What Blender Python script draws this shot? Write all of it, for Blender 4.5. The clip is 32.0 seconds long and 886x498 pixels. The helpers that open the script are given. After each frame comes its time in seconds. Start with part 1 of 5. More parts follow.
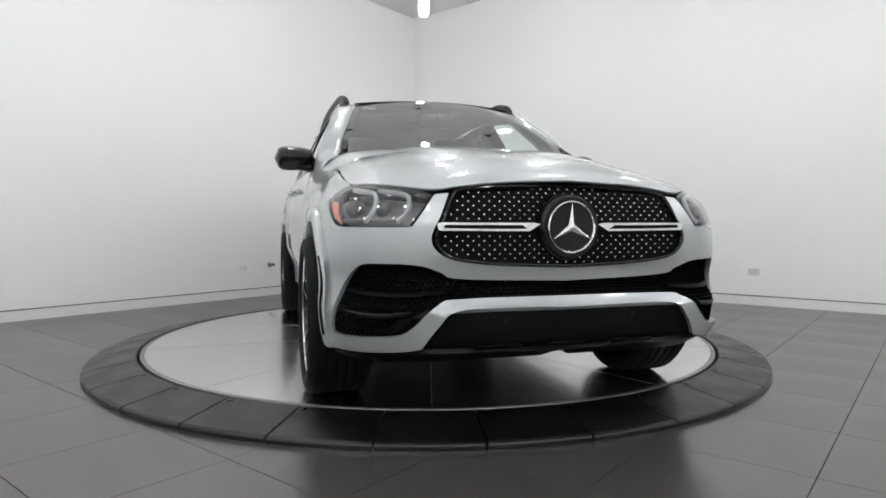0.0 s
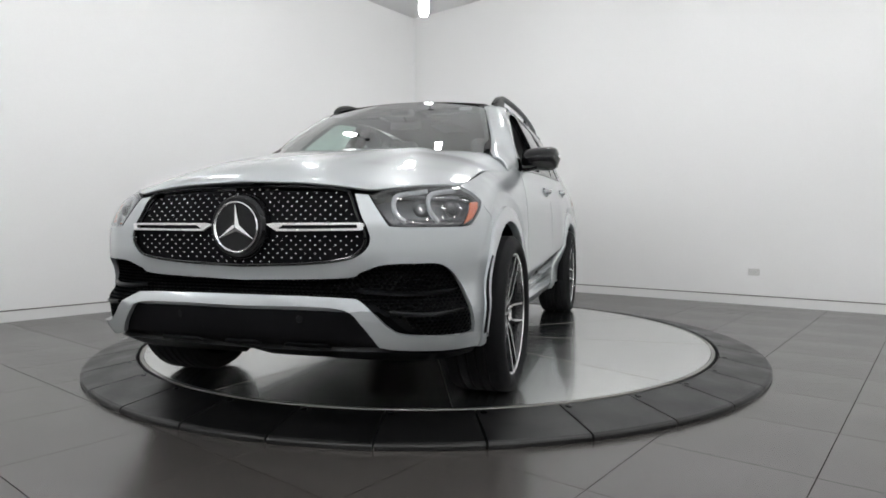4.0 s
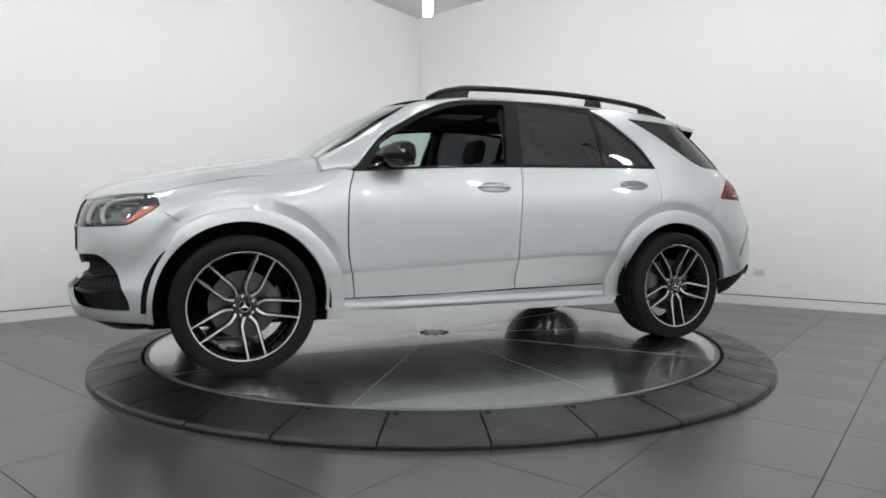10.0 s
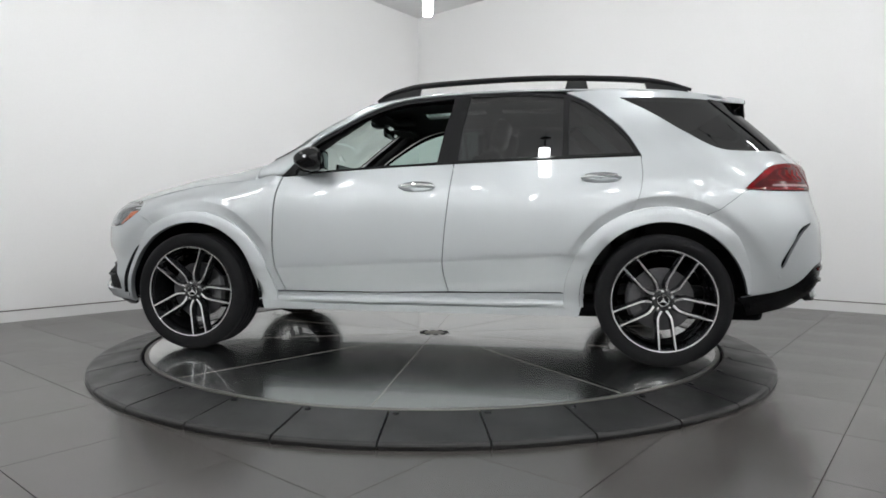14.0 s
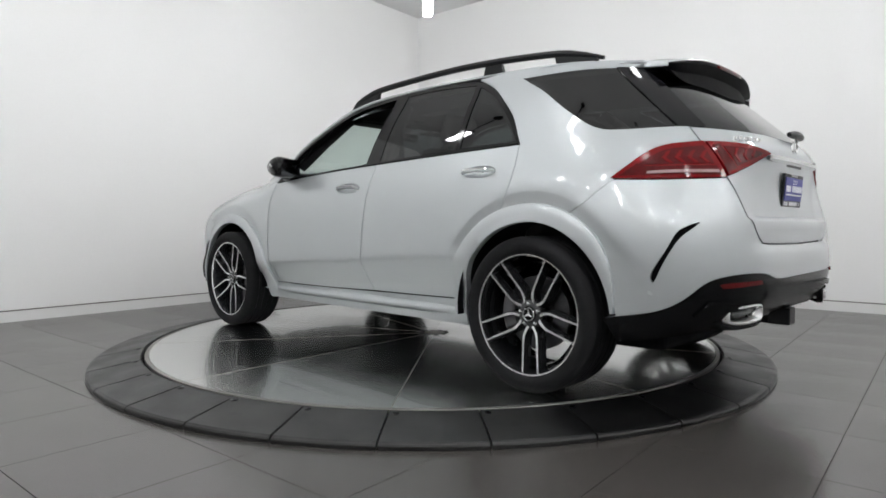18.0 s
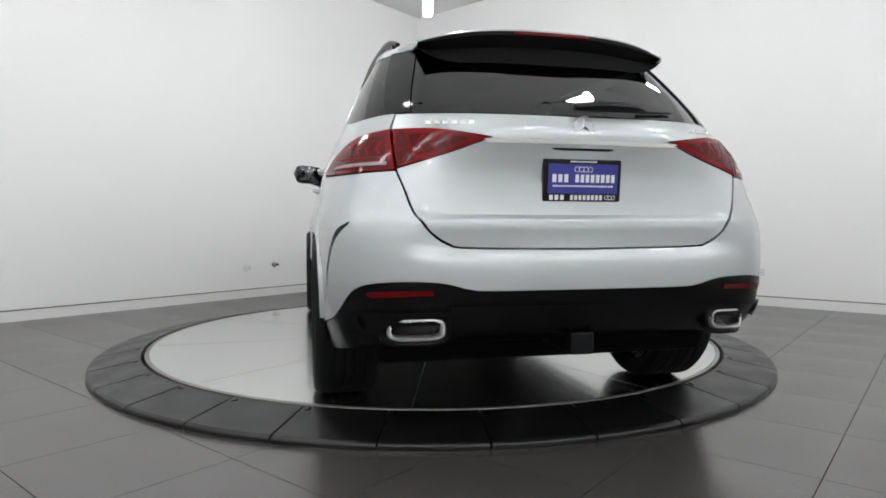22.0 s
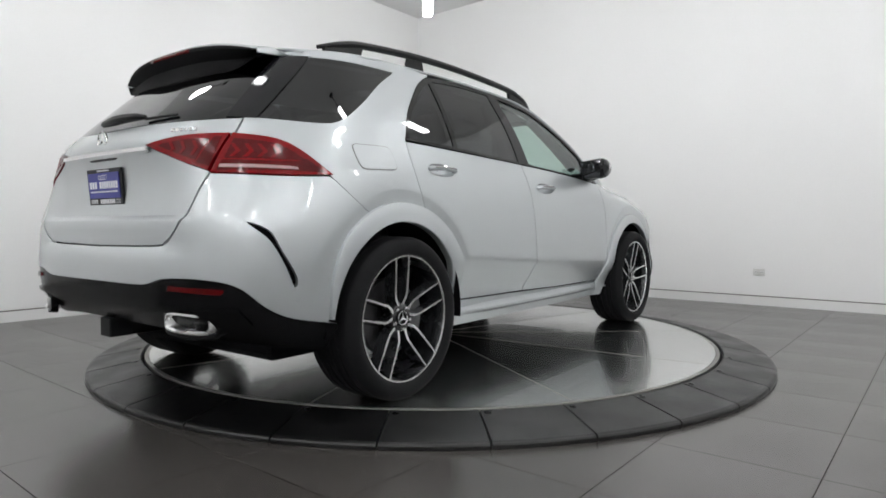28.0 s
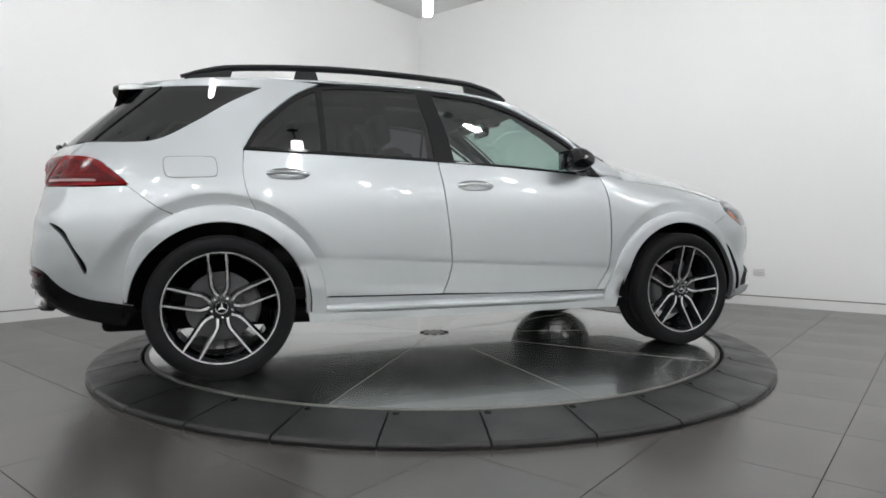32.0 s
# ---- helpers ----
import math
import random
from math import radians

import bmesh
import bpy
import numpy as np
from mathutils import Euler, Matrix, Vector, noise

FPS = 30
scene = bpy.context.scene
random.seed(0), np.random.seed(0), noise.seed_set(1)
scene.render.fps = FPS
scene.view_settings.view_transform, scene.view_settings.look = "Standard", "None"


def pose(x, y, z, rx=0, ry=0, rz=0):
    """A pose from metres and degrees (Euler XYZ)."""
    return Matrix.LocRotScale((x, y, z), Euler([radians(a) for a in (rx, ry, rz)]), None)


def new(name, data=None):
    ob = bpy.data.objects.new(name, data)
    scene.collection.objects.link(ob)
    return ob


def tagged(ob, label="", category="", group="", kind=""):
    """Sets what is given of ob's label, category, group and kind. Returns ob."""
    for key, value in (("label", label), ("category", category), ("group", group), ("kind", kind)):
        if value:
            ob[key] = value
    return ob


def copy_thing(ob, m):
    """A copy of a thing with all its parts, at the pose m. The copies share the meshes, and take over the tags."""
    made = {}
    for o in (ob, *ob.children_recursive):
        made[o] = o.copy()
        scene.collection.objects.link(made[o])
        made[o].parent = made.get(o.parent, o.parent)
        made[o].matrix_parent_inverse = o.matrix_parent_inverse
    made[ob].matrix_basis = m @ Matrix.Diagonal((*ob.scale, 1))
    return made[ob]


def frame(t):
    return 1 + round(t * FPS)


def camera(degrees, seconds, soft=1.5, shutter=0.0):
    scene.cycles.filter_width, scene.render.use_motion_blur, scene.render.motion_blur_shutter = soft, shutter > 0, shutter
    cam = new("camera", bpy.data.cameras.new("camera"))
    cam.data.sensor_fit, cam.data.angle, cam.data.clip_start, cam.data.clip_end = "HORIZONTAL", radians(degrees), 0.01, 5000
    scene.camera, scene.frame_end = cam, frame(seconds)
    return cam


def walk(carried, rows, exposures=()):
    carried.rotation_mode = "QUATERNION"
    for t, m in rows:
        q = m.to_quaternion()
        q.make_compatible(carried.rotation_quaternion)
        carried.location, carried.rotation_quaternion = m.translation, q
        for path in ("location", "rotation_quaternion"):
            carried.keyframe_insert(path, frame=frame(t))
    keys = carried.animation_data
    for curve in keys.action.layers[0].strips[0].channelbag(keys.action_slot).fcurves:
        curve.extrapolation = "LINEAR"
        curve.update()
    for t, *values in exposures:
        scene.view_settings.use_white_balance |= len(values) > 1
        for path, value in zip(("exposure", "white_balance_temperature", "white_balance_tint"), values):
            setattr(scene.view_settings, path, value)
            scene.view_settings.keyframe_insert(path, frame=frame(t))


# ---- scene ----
cam = camera(70.93, 32.0, soft=1.7)
EYE = Vector((0, -4.741, .82))


def aim(yaw, pitch):
    """The camera's pose on its stand, turned to the right by yaw and up by pitch degrees."""
    return pose(*EYE, 90 + pitch, 0, -yaw)


walk(cam, [(0, aim(1.187, -2.18)), (4.6, aim(1.187, -2.18)), (6.4, aim(.822, -2.18)), (32, aim(.822, -2.18))])

# ---- light: a grid of hanging lamps light a closed white room ----
world = bpy.data.worlds.new("room_world")
scene.world = world
world.use_nodes = True
world.node_tree.nodes["Background"].inputs[0].default_value = (.8, .85, .9, 1)
world.node_tree.nodes["Background"].inputs[1].default_value = .05
scene.view_settings.exposure = 0.0
LAMP_GLOW = 39.5
LAMP_DOWN = 60

# ---- plan: u runs along the wall behind on the left, v along the wall on the right ----
U, V = Vector((.643, .766, 0)), Vector((.766, -.643, 0))
FLOOR, CEILING = -.072, 4.13
U_FAR, U_NEAR, V_FAR, V_NEAR = 3.95, -6.4, -3.64, 6.1
TURN_START, TURN_RATE = -74.80, -8.324
CAR_SHIFT = (-.0335, -.0555)
TRACK_X, HUB_Z = 1.4975, .384
ARCH_DIP = .017                 # how far the flank is drawn in round each wheel arch


def plan(u, v, z=0):
    return U * u + V * v + Vector((0, 0, z))




# ---- materials ----
def surface(name, rgb, rough, metal=0.0, coat=0.0, scale=8.0, vary=.06, bump=0.0, fine=120.0, rough_vary=.05, per_object=0.0, stretch=None, spec=.5):
    """A painted, moulded or metal surface with variation at two scales and fine relief."""
    m = bpy.data.materials.new(name)
    m.use_nodes = True
    n, links = m.node_tree.nodes, m.node_tree.links
    p = n["Principled BSDF"]
    p.inputs["Metallic"].default_value = metal
    p.inputs["Specular IOR Level"].default_value = spec
    p.inputs["Coat Weight"].default_value = coat
    p.inputs["Coat Roughness"].default_value = .02
    co = n.new("ShaderNodeTexCoord")
    src = co.outputs["Object"]
    if stretch:
        mp = n.new("ShaderNodeMapping")
        mp.inputs["Scale"].default_value = stretch
        links.new(src, mp.inputs[0])
        src = mp.outputs[0]
    big, small = n.new("ShaderNodeTexNoise"), n.new("ShaderNodeTexNoise")
    for t, s in ((big, scale), (small, fine)):
        t.inputs["Scale"].default_value, t.inputs["Detail"].default_value = s, 4
        links.new(src, t.inputs["Vector"])
    add = n.new("ShaderNodeMath")
    add.operation = "ADD"
    links.new(big.outputs[0], add.inputs[0]), links.new(small.outputs[0], add.inputs[1])
    last = add.outputs[0]
    if per_object:
        info = n.new("ShaderNodeObjectInfo")
        k = n.new("ShaderNodeMath")
        k.operation, k.inputs[1].default_value = "MULTIPLY_ADD", per_object
        links.new(info.outputs["Random"], k.inputs[0]), links.new(last, k.inputs[2])
        last = k.outputs[0]
    ramp = n.new("ShaderNodeMapRange")
    ramp.inputs[1].default_value, ramp.inputs[2].default_value = .6, 1.4 + per_object
    ramp.inputs[3].default_value, ramp.inputs[4].default_value = 1 - vary, 1 + vary
    links.new(last, ramp.inputs[0])
    mul = n.new("ShaderNodeVectorMath")
    mul.operation = "SCALE"
    mul.inputs[0].default_value = rgb
    links.new(ramp.outputs[0], mul.inputs["Scale"]), links.new(mul.outputs[0], p.inputs["Base Color"])
    rr = n.new("ShaderNodeMapRange")
    rr.inputs[1].default_value, rr.inputs[2].default_value = .3, .7
    rr.inputs[3].default_value, rr.inputs[4].default_value = max(rough - rough_vary, .01), rough + rough_vary
    links.new(big.outputs[0], rr.inputs[0]), links.new(rr.outputs[0], p.inputs["Roughness"])
    if bump:
        b = n.new("ShaderNodeBump")
        b.inputs["Strength"].default_value, b.inputs["Distance"].default_value = bump, .002
        links.new(small.outputs[0], b.inputs["Height"]), links.new(b.outputs[0], p.inputs["Normal"])
    return m


def glass(name, tint, gloss=.0, reflect=1.0, base=.085):
    """Thin glazing: tinted to look through, with a mirror gloss that grows at a slant."""
    m = bpy.data.materials.new(name)
    m.use_nodes = True
    n, links = m.node_tree.nodes, m.node_tree.links
    n.remove(n["Principled BSDF"])
    t, g, mix, f = (n.new("ShaderNode" + k) for k in ("BsdfTransparent", "BsdfGlossy", "MixShader", "LayerWeight"))
    t.inputs[0].default_value = (*tint, 1)
    g.inputs["Roughness"].default_value = gloss
    g.inputs["Color"].default_value = (reflect, reflect, reflect, 1)
    f.inputs["Blend"].default_value = .5
    power, gain = n.new("ShaderNodeMath"), n.new("ShaderNodeMath")
    power.operation, power.inputs[1].default_value = "POWER", 4.5
    gain.operation, gain.inputs[1].default_value, gain.inputs[2].default_value = "MULTIPLY_ADD", .90, base
    links.new(f.outputs["Facing"], power.inputs[0]), links.new(power.outputs[0], gain.inputs[0])
    links.new(gain.outputs[0], mix.inputs[0]), links.new(t.outputs[0], mix.inputs[1]), links.new(g.outputs[0], mix.inputs[2])
    links.new(mix.outputs[0], n["Material Output"].inputs[0])
    return m


def glow(name, rgb, strength):
    m = bpy.data.materials.new(name)
    m.use_nodes = True
    p = m.node_tree.nodes["Principled BSDF"]
    p.inputs["Base Color"].default_value = (*rgb, 1)
    p.inputs["Emission Color"].default_value = (*rgb, 1)
    p.inputs["Emission Strength"].default_value = strength
    return m


WALL = surface("wall_paint", (.90, .90, .895), .75, scale=.6, vary=.015, bump=.12, fine=60)
CEIL = surface("ceiling_paint", (.80, .80, .80), .8, scale=.7, vary=.02, bump=.1, fine=60)
SKIRT = surface("baseboard_paint", (.82, .82, .81), .45, scale=2, vary=.02)
SOCKET = surface("socket_plastic", (.71, .71, .69), .4, scale=20, vary=.03)
# dark grey-brown that stands for the shade inside narrow gaps
GAP = surface("gap_painted_shade", (.16, .15, .14), .7)
GROUT = surface("grout", (.055, .05, .047), .9, scale=3, vary=.15, bump=.3)
TILE = surface("porcelain_tile", (.066, .060, .056), .24, spec=.9, scale=1.6, vary=.05, bump=.02, fine=160, rough_vary=.03, per_object=.25)
RUBBER = surface("ring_rubber", (.005, .005, .0053), .38, spec=.55, scale=5, vary=.25, bump=.35, fine=220, rough_vary=.08, per_object=.3)
EDGE = surface("ring_edge", (.006, .006, .0065), .7, spec=.15, bump=.2)
STEEL = surface("brushed_steel", (.70, .71, .695), .22, metal=1, coat=.5, scale=1.5, vary=.12, bump=0, fine=9, rough_vary=.03, per_object=.6, stretch=(1, 1.8, 1))
TRIM = surface("steel_trim", (.52, .50, .46), .38, metal=1, scale=5, vary=.08)
BLACKHOLE = surface("bolt_black", (.010, .010, .010), .5)
PAINT = surface("silver_paint", (.490, .519, .533), .36, metal=.6, coat=1.0, scale=1.1, vary=.012, fine=900, rough_vary=.015)
DARK = surface("black_plastic", (.0055, .006, .007), .34, spec=.26, scale=6, vary=.15, bump=.15, fine=300)
VALANCE = surface("valance_plastic", (.0035, .0037, .0042), .2, spec=.16, scale=6, vary=.15, bump=.08, fine=300)
GLOSS = surface("gloss_black", (.006, .006, .007), .08, spec=.32, scale=3, vary=.1, rough_vary=.02)
# near-black tint stands in for a reflection of dark surroundings
MIRROR = surface("mirror_painted_dark", (.09, .092, .10), .03, metal=1, vary=.02, rough_vary=.01)
GUIDE = surface("light_guide_plastic", (.42, .43, .44), .3, vary=.05)
SPOIL = surface("satin_black_spoiler", (.004, .004, .0045), .62, spec=.08, scale=6, vary=.15)
LENSBAR = surface("pale_lens_strip", (.42, .27, .27), .3, vary=.05)
BAND = surface("dull_steel_band", (.33, .32, .30), .4, metal=1, scale=5, vary=.1)
SHELL = surface("inner_black", (.006, .006, .007), .85, spec=.1)
TYRE = surface("tyre_rubber", (.011, .011, .012), .7, spec=.14, scale=12, vary=.2, bump=.3, fine=260, rough_vary=.08)
ALLOY = surface("machined_alloy", (.80, .80, .80), .22, metal=1, scale=9, vary=.05, bump=.05, fine=300)
RIMDARK = surface("rim_black_paint", (.020, .021, .023), .25, coat=.5, scale=8, vary=.1)
DISC = surface("brake_steel", (.11, .11, .115), .42, metal=1, scale=20, vary=.2)
CALIPER = surface("caliper_grey", (.11, .11, .115), .45, metal=.4, vary=.15)
CHROME = surface("chrome", (.86, .86, .86), .07, metal=1, vary=.02, rough_vary=.02)
SATIN = surface("satin_silver", (.78, .78, .78), .28, metal=.9, vary=.03)
LEATHER = surface("black_leather", (.016, .016, .017), .45, scale=10, vary=.2, bump=.4, fine=180)
CARPET = surface("carpet", (.010, .010, .011), .95, scale=20, vary=.25, bump=.5)
LINER = surface("headliner", (.020, .020, .021), .9, scale=20, vary=.1)
RED = surface("red_lens", (.18, .001, .003), .12, spec=.3, scale=9, vary=.25)
DEEPRED = surface("dark_red_lens", (.085, .001, .002), .12, spec=.3, scale=9, vary=.3)
AMBER = surface("amber_lens", (.72, .13, .02), .2, coat=.6, scale=40, vary=.2)
LAMPGREY = surface("lamp_housing", (.11, .113, .118), .35, metal=.3, scale=15, vary=.25)
BLUE = surface("plate_blue", (.035, .04, .27), .4, vary=.04)
WHITE = surface("white_print", (.78, .78, .80), .5, vary=.02)
CLEAR = glass("clear_glass", (.80, .90, .85))
SCREEN = glass("windscreen_glass", (.76, .89, .84), base=.23)
SHADE = glass("green_glass", (.60, .78, .72))
TINT = glass("tinted_glass", (.055, .06, .065), base=.06)
LENS = glass("lamp_lens", (.86, .88, .90))
LIGHT = glow("lamp_light", (.98, .99, 1.0), LAMP_GLOW)
DOWN = glow("lamp_downlight", (.98, .99, 1.0), LAMP_DOWN)
# opaque grey that stands for light coming through the roof glass
ROOFWIN = surface("roof_window_painted_light", (.22, .245, .24), .2, coat=.5, scale=3, vary=.05)


def brushed(m, amount):
    """Brush marks run along the sheet's own length, so that each sheet gleams its own way."""
    n, links = m.node_tree.nodes, m.node_tree.links
    p = n["Principled BSDF"]
    way, turn = n.new("ShaderNodeCombineXYZ"), n.new("ShaderNodeVectorTransform")
    info, ang, cs, sn = (n.new("ShaderNode" + k) for k in ("ObjectInfo", "Math", "Math", "Math"))
    ang.operation, ang.inputs[1].default_value, ang.inputs[2].default_value = "MULTIPLY_ADD", 1.5, -.75
    cs.operation, sn.operation = "COSINE", "SINE"
    links.new(info.outputs["Random"], ang.inputs[0]), links.new(ang.outputs[0], cs.inputs[0]), links.new(ang.outputs[0], sn.inputs[0])
    links.new(cs.outputs[0], way.inputs[0]), links.new(sn.outputs[0], way.inputs[1])
    turn.vector_type, turn.convert_from, turn.convert_to = "VECTOR", "OBJECT", "WORLD"
    links.new(way.outputs[0], turn.inputs[0]), links.new(turn.outputs[0], p.inputs["Tangent"])
    p.inputs["Anisotropic"].default_value = amount


brushed(STEEL, .5)
TILE.node_tree.nodes["Principled BSDF"].inputs["IOR"].default_value = 1.6


# ---- building helpers ----
def part(name, data, material, parent=None, label=""):
    """Links a mesh (or a bmesh, or verts and faces) as one object, under a thing or a part."""
    if isinstance(data, tuple):
        me = bpy.data.meshes.new(name)
        me.from_pydata([tuple(map(float, v)) for v in data[0]], [], data[1])
        me.validate()
        if len(data) > 2 and data[2]:
            me.polygons.foreach_set("use_smooth", [True] * len(me.polygons))
            me.set_sharp_from_angle(angle=radians(34))
    elif isinstance(data, bmesh.types.BMesh):
        me = bpy.data.meshes.new(name)
        data.to_mesh(me)
        data.free()
    else:
        me = data
    if material and not me.materials:
        me.materials.append(material)
    ob = new(name, me)
    if parent:
        ob.parent = parent
    if label:
        ob["label"] = label
    return ob


def thing(name, label, category, group="", m=None):
    ob = new(name)
    ob.empty_display_size = .1
    if m is not None:
        ob.matrix_basis = m
    return tagged(ob, label, category, group)


def block(size, at=(0, 0, 0), bevel=.004, seg=2, m=None):
    """A box with rounded edges, as a bmesh."""
    bm = bmesh.new()
    bmesh.ops.create_cube(bm, size=1, matrix=Matrix.Translation(at) @ Matrix.Diagonal((*size, 1)))
    if bevel:
        bmesh.ops.bevel(bm, geom=bm.edges[:], offset=min(bevel, min(size) * .45), segments=seg, affect="EDGES", profile=.5)
    if m is not None:
        bm.transform(m)
    for f in bm.faces:
        f.smooth = seg > 2
    return bm


def join(*bms):
    """Several pieces of one part as one bmesh."""
    out = bmesh.new()
    for b in bms:
        me = bpy.data.meshes.new("piece")
        b.to_mesh(me)
        out.from_mesh(me)
        b.free()
        bpy.data.meshes.remove(me)
    return out


def lathe(profile, n=48, axis="y", smooth=True, ends=False):
    """A turned body: profile of (radius, along) points round an axis."""
    verts, faces, k = [], [], len(profile)
    for i in range(n):
        a = 2 * math.pi * i / n
        for r, t in profile:
            c, s = r * math.cos(a), r * math.sin(a)
            verts.append((c, t, s) if axis == "y" else (c, s, t) if axis == "z" else (t, c, s))
    for i in range(n):
        j = (i + 1) % n
        for q in range(k - 1):
            faces.append((i * k + q, i * k + q + 1, j * k + q + 1, j * k + q))
    if ends:
        faces.append([i * k for i in range(n)])
        faces.append([i * k + k - 1 for i in reversed(range(n))])
    return verts, faces, smooth


def tube(points, radius, n=8, closed=False, flat=1.0):
    """A round bar along a line of points; radius may be a list."""
    pts = [Vector(q) for q in points]
    verts, faces, m = [], [], len(pts)
    up = Vector((0, 0, 1))
    for i, q in enumerate(pts):
        a, b = pts[(i - 1) % m if closed else max(i - 1, 0)], pts[(i + 1) % m if closed else min(i + 1, m - 1)]
        d = (b - a).normalized()
        s = d.cross(up)
        s = s.normalized() if s.length > 1e-4 else Vector((0, 1, 0))
        w = s.cross(d).normalized()
        r = radius[i] if isinstance(radius, (list, tuple)) else radius
        for j in range(n):
            t = 2 * math.pi * j / n
            verts.append(q + s * (r * math.cos(t)) + w * (r * flat * math.sin(t)))
    for i in range(m if closed else m - 1):
        for j in range(n):
            k = (i + 1) % m
            faces.append((i * n + j, i * n + (j + 1) % n, k * n + (j + 1) % n, k * n + j))
    if not closed:
        faces.append(list(range(n))[::-1])
        faces.append([(m - 1) * n + j for j in range(n)])
    return verts, faces, True


def smooth_line(pts, n=6, closed=False):
    """A smooth line through points (centripetal-like spline)."""
    p = np.array(pts, float)
    m, out = len(p), []
    if m < 3:
        return p
    for i in range(m if closed else m - 1):
        p0 = p[(i - 1) % m] if closed or i > 0 else 2 * p[0] - p[1]
        p1, p2 = p[i], p[(i + 1) % m]
        p3 = p[(i + 2) % m] if closed or i + 2 < m else 2 * p[-1] - p[-2]
        for t in np.linspace(0, 1, n, endpoint=False):
            out.append(.5 * (2 * p1 + (p2 - p0) * t + (2 * p0 - 5 * p1 + 4 * p2 - p3) * t * t + (3 * p1 - p0 - 3 * p2 + p3) * t ** 3))
    if not closed:
        out.append(p[-1])
    return np.array(out)


def outline(*runs):
    """A closed outline from smooth runs that meet in corners."""
    return np.concatenate([smooth_line(r)[:-1] if len(r) > 1 else np.array(r, float) for r in runs])


def mirror_outline(*runs):
    """The outline of a half (from centre line to centre line) made whole."""
    h = np.concatenate([smooth_line(r)[:-1] for r in runs] + [np.array(runs[-1][-1:], float)])
    other = h[::-1].copy()
    other[:, 0] *= -1
    keep = np.abs(other[:, 0]) > 1e-6
    return np.concatenate([h, other[keep]])


def inside(poly, q):
    x, y, hit = q[:, 0], q[:, 1], np.zeros(len(q), bool)
    a = poly
    b = np.roll(poly, -1, 0)
    for (x0, y0), (x1, y1) in zip(a, b):
        if y0 != y1:
            hit ^= ((y0 > y) != (y1 > y)) & (x < (x1 - x0) * (y - y0) / (y1 - y0) + x0)
    return hit


def even(poly, step, scale):
    """The closed outline cut into pieces no longer than step."""
    out = []
    for a, b in zip(poly, np.roll(poly, -1, 0)):
        k = max(1, int(np.ceil(np.linalg.norm((b - a) * scale) / step)))
        if np.linalg.norm((b - a) * scale) < 1e-4:
            continue
        out += [a + (b - a) * i / k for i in range(k)]
    return np.array(out)


from mathutils.geometry import delaunay_2d_cdt as from_plane


